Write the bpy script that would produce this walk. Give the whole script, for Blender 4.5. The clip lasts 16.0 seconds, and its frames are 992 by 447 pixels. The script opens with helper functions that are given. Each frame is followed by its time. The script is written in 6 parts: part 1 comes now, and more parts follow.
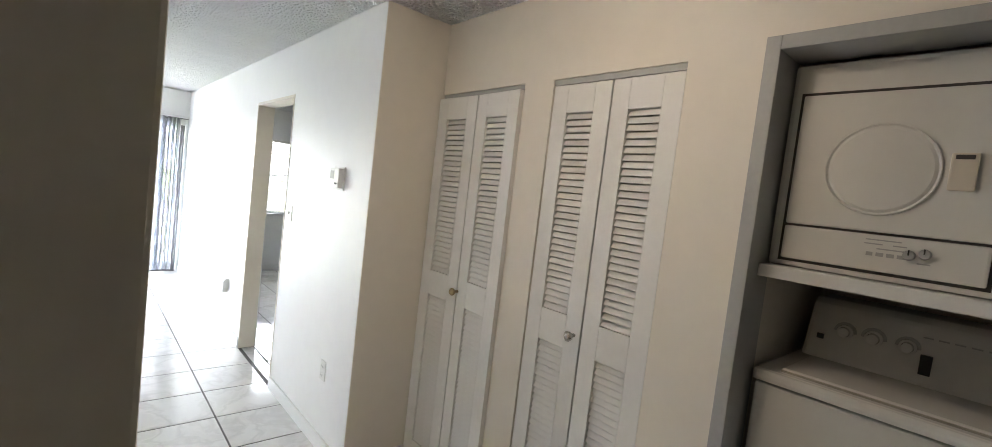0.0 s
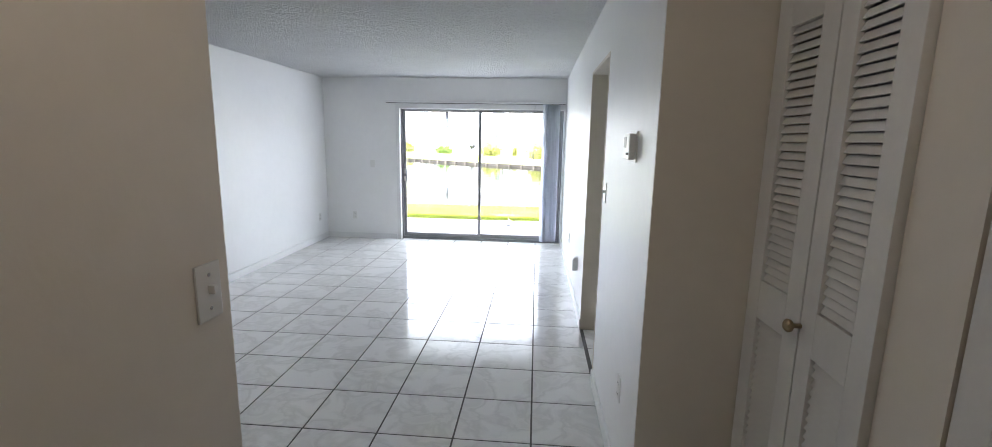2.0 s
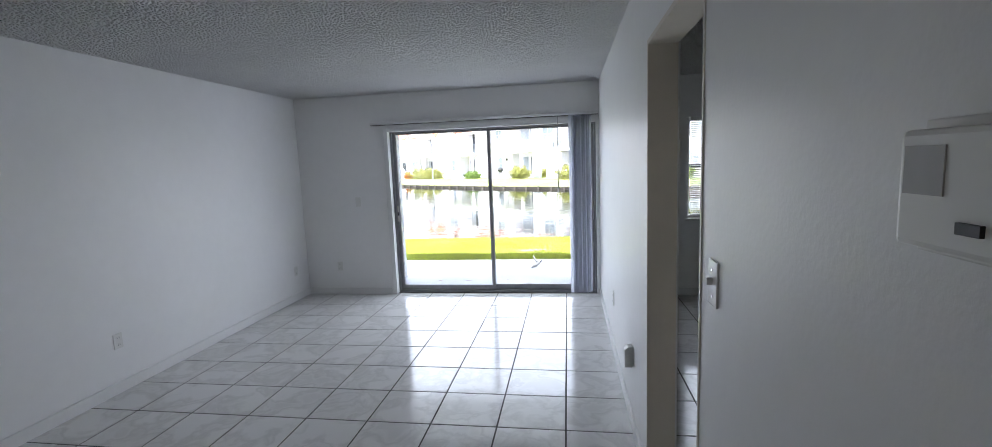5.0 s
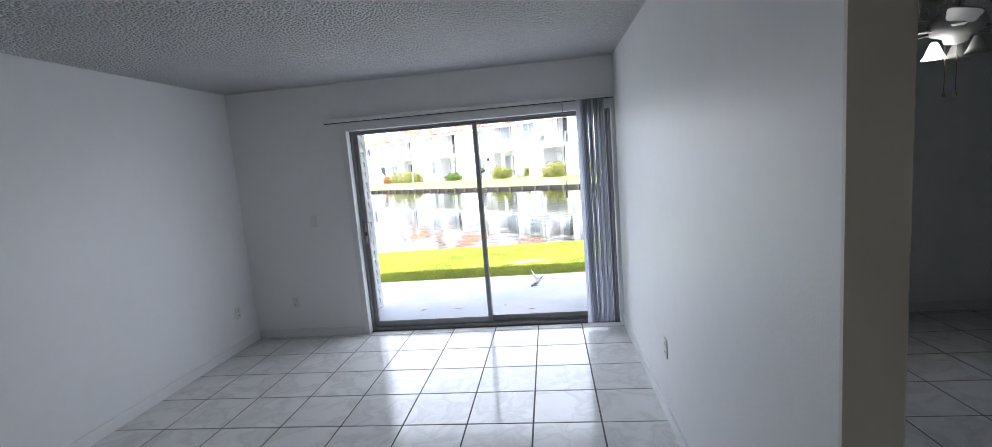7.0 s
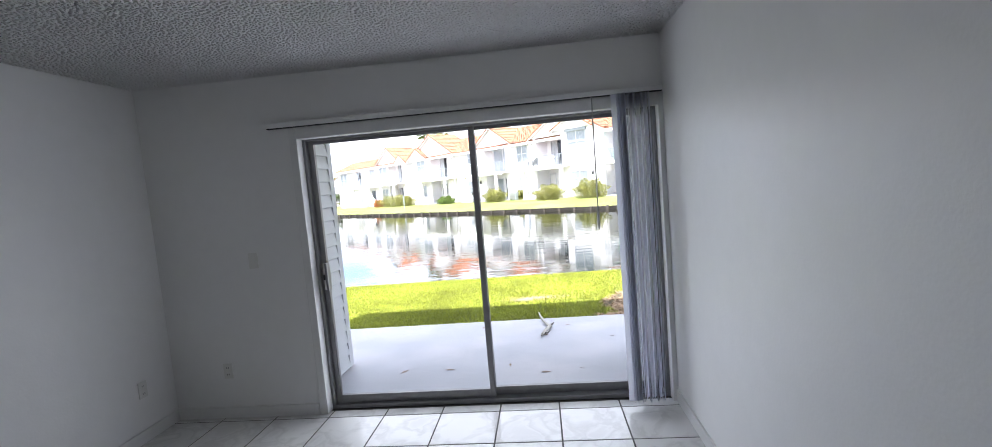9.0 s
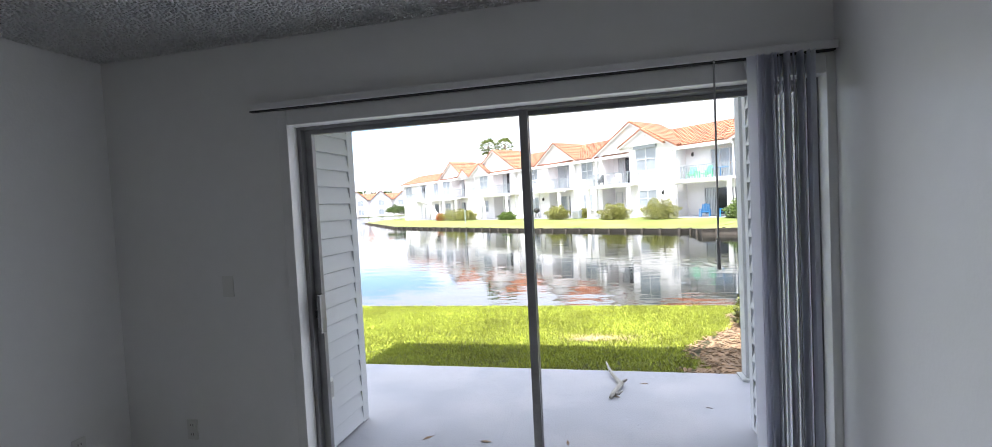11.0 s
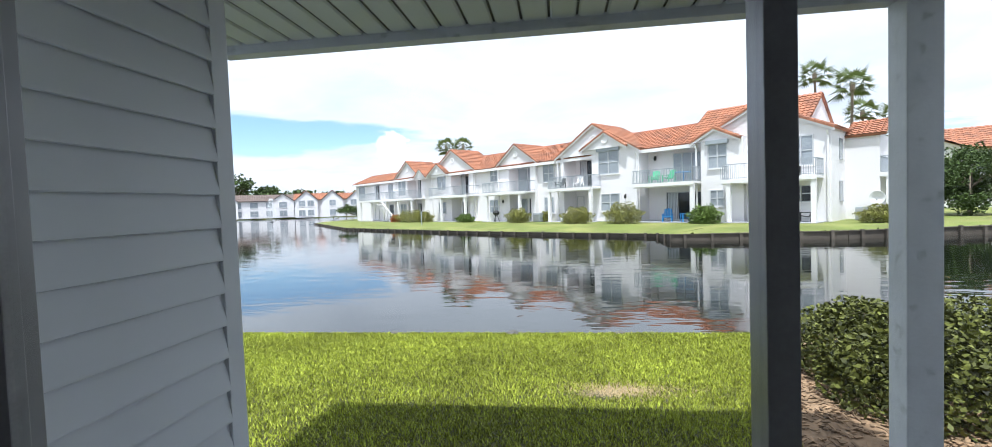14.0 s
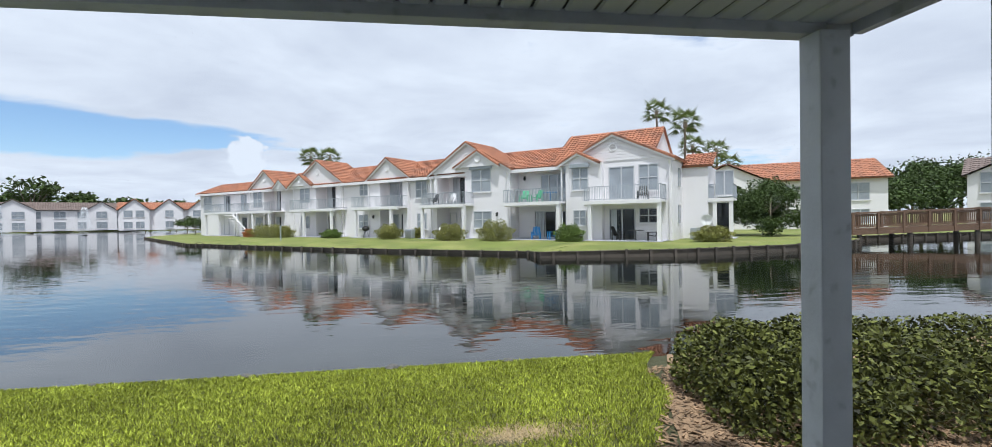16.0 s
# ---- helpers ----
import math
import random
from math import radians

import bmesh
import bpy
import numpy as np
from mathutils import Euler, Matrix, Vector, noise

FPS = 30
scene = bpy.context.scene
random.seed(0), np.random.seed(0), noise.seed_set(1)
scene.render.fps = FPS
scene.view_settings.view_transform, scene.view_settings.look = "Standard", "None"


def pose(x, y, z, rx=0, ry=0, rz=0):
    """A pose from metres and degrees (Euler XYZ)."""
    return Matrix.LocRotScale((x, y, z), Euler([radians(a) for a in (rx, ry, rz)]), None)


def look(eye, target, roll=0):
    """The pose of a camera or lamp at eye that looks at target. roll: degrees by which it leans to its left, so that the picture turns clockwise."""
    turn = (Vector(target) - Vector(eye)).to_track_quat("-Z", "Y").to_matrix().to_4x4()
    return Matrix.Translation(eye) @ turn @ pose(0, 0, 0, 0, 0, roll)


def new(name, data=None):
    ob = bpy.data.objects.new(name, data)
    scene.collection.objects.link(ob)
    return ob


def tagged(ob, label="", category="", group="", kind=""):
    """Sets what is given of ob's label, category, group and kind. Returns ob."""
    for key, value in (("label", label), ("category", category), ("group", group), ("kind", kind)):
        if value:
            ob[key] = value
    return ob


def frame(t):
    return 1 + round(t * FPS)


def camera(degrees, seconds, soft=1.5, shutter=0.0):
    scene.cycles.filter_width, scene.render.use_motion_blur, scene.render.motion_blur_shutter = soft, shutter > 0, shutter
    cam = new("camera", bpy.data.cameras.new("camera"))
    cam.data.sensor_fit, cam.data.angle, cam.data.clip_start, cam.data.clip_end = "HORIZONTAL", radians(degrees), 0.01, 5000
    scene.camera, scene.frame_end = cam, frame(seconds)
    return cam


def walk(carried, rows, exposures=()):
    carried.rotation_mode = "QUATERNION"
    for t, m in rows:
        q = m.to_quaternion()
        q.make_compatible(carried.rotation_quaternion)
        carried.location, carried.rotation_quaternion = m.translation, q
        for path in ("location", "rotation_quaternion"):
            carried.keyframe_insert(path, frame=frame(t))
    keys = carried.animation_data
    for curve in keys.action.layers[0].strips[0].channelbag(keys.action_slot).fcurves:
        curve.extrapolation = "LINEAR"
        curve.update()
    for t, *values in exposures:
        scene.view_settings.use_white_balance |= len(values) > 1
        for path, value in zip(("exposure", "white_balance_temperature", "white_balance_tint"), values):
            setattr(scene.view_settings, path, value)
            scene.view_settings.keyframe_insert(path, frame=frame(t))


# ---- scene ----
cam = camera(92.6, 16.0, soft=0.6)
PATH = [
    (0, (0.691, 0.522, 1.561), (2.022, 2.011, 1.441), 6.7),
    (0.5, (0.893, 0.683, 1.552), (1.866, 2.414, 1.317), 5.7),
    (1, (1.094, 0.825, 1.576), (1.632, 2.739, 1.358), 0.3),
    (1.5, (1.291, 0.897, 1.571), (1.283, 2.884, 1.342), 1.8),
    (2, (1.386, 1.027, 1.571), (1.224, 2.989, 1.221), 1.0),
    (2.5, (1.424, 1.249, 1.584), (1.125, 3.206, 1.297), 0.3),
    (3, (1.488, 1.484, 1.533), (1.135, 3.429, 1.229), -1.0),
    (3.5, (1.567, 1.788, 1.542), (1.198, 3.742, 1.33), -1.6),
    (3.7, (1.539, 1.854, 1.531), (1.168, 3.81, 1.335), -2.3),
    (5.8, (1.285, 3.132, 1.618), (1.022, 5.094, 1.334), -2.4),
    (6, (1.222, 3.209, 1.613), (0.964, 5.174, 1.347), -3.0),
    (6.5, (1.2, 3.479, 1.623), (0.964, 5.445, 1.34), -4.6),
    (7, (1.18, 3.799, 1.608), (0.947, 5.769, 1.348), -4.7),
    (7.5, (1.07, 4.13, 1.574), (0.84, 6.106, 1.365), -2.1),
    (8, (0.992, 4.436, 1.575), (0.77, 6.418, 1.422), -3.4),
    (8.2, (0.986, 4.55, 1.591), (0.781, 6.532, 1.423), -5.2),
    (10.3, (0.937, 5.646, 1.542), (0.751, 7.633, 1.425), -3.5),
    (10.5, (0.965, 5.751, 1.551), (0.699, 7.73, 1.453), -3.1),
    (11, (0.877, 6.023, 1.54), (0.432, 7.971, 1.461), -2.9),
    (11.5, (0.741, 6.308, 1.558), (0.305, 8.258, 1.487), -3.7),
    (12, (0.636, 6.614, 1.526), (0.2, 8.563, 1.434), -3.7),
    (12.5, (0.557, 6.918, 1.547), (0.113, 8.867, 1.458), -3.1),
    (13, (0.398, 7.172, 1.53), (0.029, 9.136, 1.442), -1.9),
    (13.5, (0.289, 7.391, 1.528), (0.024, 9.37, 1.412), -1.7),
    (14, (0.237, 7.673, 1.532), (-0.023, 9.654, 1.454), -2.0),
    (14.5, (0.150, 7.886, 1.542), (-0.077, 9.872, 1.488), -1.6),
    (15, (0.01, 8.079, 1.571), (0.131, 10.075, 1.523), -2.0),
    (15.5, (-0.021, 8.176, 1.579), (0.216, 10.162, 1.54), -1.5),
    (16, (0.032, 8.198, 1.586), (0.315, 10.177, 1.561), -0.9),
]
walk(cam, [(t, look(eye, target, roll)) for t, eye, target, roll in PATH],
     exposures=[(0.0, 4.82, 6250, 12), (0.5, 3.75, 6050, 13), (1.5, 3.6, 5950, 13), (2.5, 3.72, 5950, 14), (3.5, 3.22, 5850, 14), (6.0, 2.45, 5850, 16), (7.0, 2.35, 5850, 16), (8.0, 2.1, 5950, 17),
                (10.5, 1.7, 6100, 17), (11.0, 1.55, 6100, 16), (12.0, 1.25, 6000, 15), (13.0, 0.82, 5850, 12), (14.0, 0.50, 5800, 11), (14.5, 0.36, 5800, 11), (15.0, 0.12, 5850, 12), (16.0, -0.06, 5850, 12)])

# ---- light: sky, sun ----
SUN_AZ, SUN_EL = radians(184), radians(71)      # azimuth of the sun, clockwise from +y
world = bpy.data.worlds.new("world")
scene.world = world
world.use_nodes = True


def build_sky():
    nt = world.node_tree
    nt.nodes.clear()
    out = nt.nodes.new("ShaderNodeOutputWorld")
    bg = nt.nodes.new("ShaderNodeBackground")
    sky = nt.nodes.new("ShaderNodeTexSky")
    sky.sky_type = "NISHITA"
    sky.sun_disc = False
    sky.sun_elevation, sky.sun_rotation = SUN_EL, SUN_AZ
    sky.air_density, sky.dust_density, sky.ozone_density = 1.0, 0.15, 2.5
    tc = nt.nodes.new("ShaderNodeTexCoord")
    sep = nt.nodes.new("ShaderNodeSeparateXYZ")
    nt.links.new(tc.outputs["Generated"], sep.inputs[0])

    def m(op, a, b=None, clamp=False):
        n = nt.nodes.new("ShaderNodeMath")
        n.operation, n.use_clamp = op, clamp
        for k, v in enumerate((a, b)):
            if v is None:
                continue
            if isinstance(v, (int, float)):
                n.inputs[k].default_value = v
            else:
                nt.links.new(v, n.inputs[k])
        return n.outputs[0]

    zz = m("MAXIMUM", sep.outputs["Z"], 0.0)
    den = m("ADD", zz, 0.12)
    comb = nt.nodes.new("ShaderNodeCombineXYZ")
    nt.links.new(m("DIVIDE", sep.outputs["X"], den), comb.inputs[0])
    nt.links.new(m("DIVIDE", sep.outputs["Y"], den), comb.inputs[1])
    noise1 = nt.nodes.new("ShaderNodeTexNoise")
    noise1.inputs["Scale"].default_value = 0.95
    noise1.inputs["Detail"].default_value = 9
    noise1.inputs["Roughness"].default_value = 0.56
    noise1.inputs["Distortion"].default_value = 0.25
    nt.links.new(comb.outputs[0], noise1.inputs["Vector"])
    # an opening of blue in the cloud, low over the far end of the lake
    az, el = radians(-33), radians(8.3)
    off = nt.nodes.new("ShaderNodeVectorMath")
    off.operation = "SUBTRACT"
    off.inputs[1].default_value = (math.sin(az) * math.cos(el), math.cos(az) * math.cos(el), math.sin(el))
    nt.links.new(tc.outputs["Generated"], off.inputs[0])
    flat = nt.nodes.new("ShaderNodeVectorMath")
    flat.operation = "MULTIPLY"
    flat.inputs[1].default_value = (1.0, 1.0, 7.5)
    nt.links.new(off.outputs[0], flat.inputs[0])
    dist = nt.nodes.new("ShaderNodeVectorMath")
    dist.operation = "LENGTH"
    nt.links.new(flat.outputs[0], dist.inputs[0])
    hole = nt.nodes.new("ShaderNodeMapRange")
    hole.inputs[1].default_value, hole.inputs[2].default_value = 0.05, 0.46
    hole.inputs[3].default_value, hole.inputs[4].default_value = 0.40, 0.0
    hole.interpolation_type = "SMOOTHSTEP"
    nt.links.new(dist.outputs["Value"], hole.inputs[0])
    dens = m("SUBTRACT", noise1.outputs["Fac"], hole.outputs[0])
    # one small white puff beside the opening
    az, el = radians(-19.6), radians(7.0)
    off2 = nt.nodes.new("ShaderNodeVectorMath")
    off2.operation = "DISTANCE"
    off2.inputs[1].default_value = (math.sin(az) * math.cos(el), math.cos(az) * math.cos(el), math.sin(el))
    nt.links.new(tc.outputs["Generated"], off2.inputs[0])
    puff = nt.nodes.new("ShaderNodeMapRange")
    puff.inputs[1].default_value, puff.inputs[2].default_value = 0.016, 0.036
    puff.inputs[3].default_value, puff.inputs[4].default_value = 0.30, 0.0
    ragged = nt.nodes.new("ShaderNodeTexNoise")
    ragged.inputs["Scale"].default_value = 42
    ragged.inputs["Detail"].default_value = 6
    nt.links.new(tc.outputs["Generated"], ragged.inputs["Vector"])
    nt.links.new(m("ADD", off2.outputs["Value"], m("MULTIPLY", m("SUBTRACT", ragged.outputs["Fac"], 0.5), 0.05)), puff.inputs[0])
    dens = m("ADD", dens, puff.outputs[0])
    cover = nt.nodes.new("ShaderNodeMapRange")
    cover.inputs[1].default_value, cover.inputs[2].default_value = 0.27, 0.40
    cover.inputs[3].default_value, cover.inputs[4].default_value = 0.0, 1.0
    cover.interpolation_type = "SMOOTHSTEP"
    nt.links.new(dens, cover.inputs[0])
    # thicker parts of the cloud are greyer
    shade = nt.nodes.new("ShaderNodeMapRange")
    shade.inputs[1].default_value, shade.inputs[2].default_value = 0.40, 0.66
    shade.inputs[3].default_value, shade.inputs[4].default_value = 1.0, 0.25
    nt.links.new(noise1.outputs["Fac"], shade.inputs[0])
    cloud = nt.nodes.new("ShaderNodeMix")
    cloud.data_type = "RGBA"
    cloud.inputs[6].default_value = (4.3, 4.5, 5.0, 1)
    cloud.inputs[7].default_value = (6.3, 6.45, 6.7, 1)
    nt.links.new(m("ADD", shade.outputs[0], m("MULTIPLY", puff.outputs[0], 3.0), True), cloud.inputs[0])
    mix = nt.nodes.new("ShaderNodeMix")
    mix.data_type = "RGBA"
    nt.links.new(cover.outputs[0], mix.inputs[0])
    nt.links.new(sky.outputs[0], mix.inputs[6])
    nt.links.new(cloud.outputs[2], mix.inputs[7])
    nt.links.new(mix.outputs[2], bg.inputs["Color"])
    bg.inputs["Strength"].default_value = 0.15
    nt.links.new(bg.outputs[0], out.inputs[0])


build_sky()
sun = new("sun", bpy.data.lights.new("sun", "SUN"))
sun.data.energy, sun.data.angle, sun.data.color = 5.0, radians(1.5), (1.0, 0.95, 0.87)
sdir = Vector((math.sin(SUN_AZ) * math.cos(SUN_EL), math.cos(SUN_AZ) * math.cos(SUN_EL), math.sin(SUN_EL)))
sun.matrix_world = look(sdir * 60, (0, 0, 0))
# area lamp added in the patio door's opening to brighten the room, standing in for sky light
day = new("door_fill_lamp", bpy.data.lights.new("door_fill_lamp", "AREA"))
day.data.shape, day.data.size, day.data.size_y = "RECTANGLE", 2.06, 1.88
day.data.energy, day.data.color = 3.0, (0.93, 0.97, 1.0)
day.matrix_world = look((0.40, 8.262, 1.0), (0.40, 7.0, 1.0))


# ---- materials ----
def mat(name, color, rough=0.6, metal=0.0, var=0.0, scale=8.0, bump=0.0, bscale=120.0, rand=0.0, spec=0.5, coat=0.0, island=False, col2=None, c2=(0.45, 0.6), c2scale=3.0):
    """A procedural material: base colour varied at two scales, optional second colour in patches, fine bump."""
    ma = bpy.data.materials.new(name)
    ma.use_nodes = True
    nt = ma.node_tree
    b = nt.nodes["Principled BSDF"]
    b.inputs["Roughness"].default_value = rough
    b.inputs["Metallic"].default_value = metal
    b.inputs["Specular IOR Level"].default_value = spec
    b.inputs["Coat Weight"].default_value = coat
    tc = nt.nodes.new("ShaderNodeTexCoord")
    src = tc.outputs["Object"]

    def rgb(c):
        n = nt.nodes.new("ShaderNodeRGB")
        n.outputs[0].default_value = (*c, 1)
        return n.outputs[0]

    last = rgb(color)
    if col2:
        n = nt.nodes.new("ShaderNodeTexNoise")
        n.inputs["Scale"].default_value = c2scale
        n.inputs["Detail"].default_value = 6
        nt.links.new(src, n.inputs["Vector"])
        r = nt.nodes.new("ShaderNodeMapRange")
        r.inputs[1].default_value, r.inputs[2].default_value = c2
        nt.links.new(n.outputs["Fac"], r.inputs[0])
        mx = nt.nodes.new("ShaderNodeMix")
        mx.data_type = "RGBA"
        nt.links.new(r.outputs[0], mx.inputs[0])
        nt.links.new(last, mx.inputs[6])
        mx.inputs[7].default_value = (*col2, 1)
        last = mx.outputs[2]
    if var:
        for sc, amt in ((scale, var), (scale * 9, var * 0.6)):
            n = nt.nodes.new("ShaderNodeTexNoise")
            n.inputs["Scale"].default_value = sc
            n.inputs["Detail"].default_value = 4
            nt.links.new(src, n.inputs["Vector"])
            r = nt.nodes.new("ShaderNodeMapRange")
            r.inputs[1].default_value, r.inputs[2].default_value = 0.25, 0.75
            r.inputs[3].default_value, r.inputs[4].default_value = 1 - amt, 1 + amt
            nt.links.new(n.outputs["Fac"], r.inputs[0])
            mx = nt.nodes.new("ShaderNodeVectorMath")
            mx.operation = "SCALE"
            nt.links.new(last, mx.inputs[0])
            nt.links.new(r.outputs[0], mx.inputs["Scale"])
            last = mx.outputs[0]
    if rand:
        if island:
            g = nt.nodes.new("ShaderNodeNewGeometry").outputs["Random Per Island"]
        else:
            g = nt.nodes.new("ShaderNodeObjectInfo").outputs["Random"]
        r = nt.nodes.new("ShaderNodeMapRange")
        r.inputs[3].default_value, r.inputs[4].default_value = 1 - rand, 1 + rand
        nt.links.new(g, r.inputs[0])
        mx = nt.nodes.new("ShaderNodeVectorMath")
        mx.operation = "SCALE"
        nt.links.new(last, mx.inputs[0])
        nt.links.new(r.outputs[0], mx.inputs["Scale"])
        last = mx.outputs[0]
    nt.links.new(last, b.inputs["Base Color"])
    if bump:
        n = nt.nodes.new("ShaderNodeTexNoise")
        n.inputs["Scale"].default_value = bscale
        n.inputs["Detail"].default_value = 3
        nt.links.new(src, n.inputs["Vector"])
        bn = nt.nodes.new("ShaderNodeBump")
        bn.inputs["Strength"].default_value = min(1.0, bump)
        bn.inputs["Distance"].default_value = 0.004
        nt.links.new(n.outputs["Fac"], bn.inputs["Height"])
        nt.links.new(bn.outputs[0], b.inputs["Normal"])
    return ma


def glass_mat(name, tint=(1, 1, 1), gloss=1.0):
    ma = bpy.data.materials.new(name)
    ma.use_nodes = True
    nt = ma.node_tree
    nt.nodes.clear()
    out = nt.nodes.new("ShaderNodeOutputMaterial")
    tr = nt.nodes.new("ShaderNodeBsdfTransparent")
    tr.inputs[0].default_value = (*tint, 1)
    gl = nt.nodes.new("ShaderNodeBsdfGlossy")
    gl.inputs["Roughness"].default_value = 0.0
    lw = nt.nodes.new("ShaderNodeLayerWeight")
    lw.inputs[0].default_value = 0.09
    pw = nt.nodes.new("ShaderNodeMath")
    pw.operation = "POWER"
    pw.inputs[1].default_value = 5.0
    nt.links.new(lw.outputs["Facing"], pw.inputs[0])
    fr = nt.nodes.new("ShaderNodeMath")
    fr.operation = "MULTIPLY_ADD"
    fr.inputs[1].default_value, fr.inputs[2].default_value = 0.6, 0.025
    nt.links.new(pw.outputs[0], fr.inputs[0])
    mx = nt.nodes.new("ShaderNodeMixShader")
    nt.links.new(fr.outputs[0], mx.inputs[0])
    nt.links.new(tr.outputs[0], mx.inputs[1])
    nt.links.new(gl.outputs[0], mx.inputs[2])
    nt.links.new(mx.outputs[0], out.inputs[0])
    return ma


def popcorn_mat():
    ma = mat("popcorn_ceiling", (0.89, 0.89, 0.88), 0.95, var=0.03, scale=3)
    nt = ma.node_tree
    b = nt.nodes["Principled BSDF"]
    tc = nt.nodes.new("ShaderNodeTexCoord")
    v = nt.nodes.new("ShaderNodeTexVoronoi")
    v.inputs["Scale"].default_value = 62
    v.inputs["Randomness"].default_value = 1.0
    n = nt.nodes.new("ShaderNodeTexNoise")
    n.inputs["Scale"].default_value = 48
    n.inputs["Detail"].default_value = 5
    a = nt.nodes.new("ShaderNodeMath")
    a.operation = "SUBTRACT"
    nt.links.new(tc.outputs["Object"], v.inputs["Vector"])
    nt.links.new(tc.outputs["Object"], n.inputs["Vector"])
    nt.links.new(n.outputs["Fac"], a.inputs[0])
    nt.links.new(v.outputs["Distance"], a.inputs[1])
    bn = nt.nodes.new("ShaderNodeBump")
    bn.inputs["Strength"].default_value = 1.0
    bn.inputs["Distance"].default_value = 0.06
    nt.links.new(a.outputs[0], bn.inputs["Height"])
    nt.links.new(bn.outputs[0], b.inputs["Normal"])
    return ma


def tile_mat():
    """Glossy off-white ceramic with soft grey veins, shifted from tile to tile."""
    ma = bpy.data.materials.new("floor_tile")
    ma.use_nodes = True
    nt = ma.node_tree
    b = nt.nodes["Principled BSDF"]
    tc = nt.nodes.new("ShaderNodeTexCoord")
    oi = nt.nodes.new("ShaderNodeObjectInfo")
    sc = nt.nodes.new("ShaderNodeVectorMath")
    sc.operation = "MULTIPLY_ADD"
    sc.inputs[0].default_value = (37, 53, 91)
    nt.links.new(oi.outputs["Random"], sc.inputs[1])
    nt.links.new(tc.outputs["Object"], sc.inputs[2])
    n1 = nt.nodes.new("ShaderNodeTexNoise")
    n1.inputs["Scale"].default_value = 4.5
    n1.inputs["Detail"].default_value = 8
    n1.inputs["Distortion"].default_value = 0.5
    nt.links.new(sc.outputs[0], n1.inputs["Vector"])
    ramp = nt.nodes.new("ShaderNodeValToRGB")
    e = ramp.color_ramp.elements
    e[0].position, e[0].color = 0.36, (0.70, 0.695, 0.68, 1)
    e[1].position, e[1].color = 0.56, (0.78, 0.775, 0.76, 1)
    x = ramp.color_ramp.elements.new(0.47)
    x.color = (0.66, 0.655, 0.64, 1)
    y = ramp.color_ramp.elements.new(0.42)
    y.color = (0.75, 0.745, 0.73, 1)
    nt.links.new(n1.outputs["Fac"], ramp.inputs[0])
    nt.links.new(ramp.outputs[0], b.inputs["Base Color"])
    n2 = nt.nodes.new("ShaderNodeTexNoise")
    n2.inputs["Scale"].default_value = 7
    nt.links.new(sc.outputs[0], n2.inputs["Vector"])
    r = nt.nodes.new("ShaderNodeMapRange")
    r.inputs[3].default_value, r.inputs[4].default_value = 0.05, 0.17
    nt.links.new(n2.outputs["Fac"], r.inputs[0])
    nt.links.new(r.outputs[0], b.inputs["Roughness"])
    n3 = nt.nodes.new("ShaderNodeTexNoise")
    n3.inputs["Scale"].default_value = 9
    nt.links.new(sc.outputs[0], n3.inputs["Vector"])
    bn = nt.nodes.new("ShaderNodeBump")
    bn.inputs["Strength"].default_value = 0.25
    bn.inputs["Distance"].default_value = 0.0012
    nt.links.new(n3.outputs["Fac"], bn.inputs["Height"])
    nt.links.new(bn.outputs[0], b.inputs["Normal"])
    return ma


def water_mat():
    ma = bpy.data.materials.new("lake_water")
    ma.use_nodes = True
    nt = ma.node_tree
    b = nt.nodes["Principled BSDF"]
    b.inputs["Base Color"].default_value = (0.004, 0.006, 0.004, 1)
    b.inputs["Roughness"].default_value = 0.015
    b.inputs["IOR"].default_value = 1.85
    tc = nt.nodes.new("ShaderNodeTexCoord")
    mp = nt.nodes.new("ShaderNodeMapping")
    mp.inputs["Rotation"].default_value = (0, 0, radians(-12))
    mp.inputs["Scale"].default_value = (0.35, 1.0, 1.0)
    nt.links.new(tc.outputs["Object"], mp.inputs[0])
    n = nt.nodes.new("ShaderNodeTexNoise")
    n.inputs["Scale"].default_value = 2.0
    n.inputs["Detail"].default_value = 3
    n.inputs["Roughness"].default_value = 0.55
    nt.links.new(mp.outputs[0], n.inputs["Vector"])
    n2 = nt.nodes.new("ShaderNodeTexNoise")
    n2.inputs["Scale"].default_value = 0.12
    nt.links.new(tc.outputs["Object"], n2.inputs["Vector"])
    r = nt.nodes.new("ShaderNodeMapRange")
    r.inputs[1].default_value, r.inputs[2].default_value = 0.35, 0.65
    r.inputs[3].default_value, r.inputs[4].default_value = 0.004, 0.012
    nt.links.new(n2.outputs["Fac"], r.inputs[0])
    bn = nt.nodes.new("ShaderNodeBump")
    bn.inputs["Strength"].default_value = 1.0
    nt.links.new(r.outputs[0], bn.inputs["Distance"])
    nt.links.new(n.outputs["Fac"], bn.inputs["Height"])
    nt.links.new(bn.outputs[0], b.inputs["Normal"])
    return ma


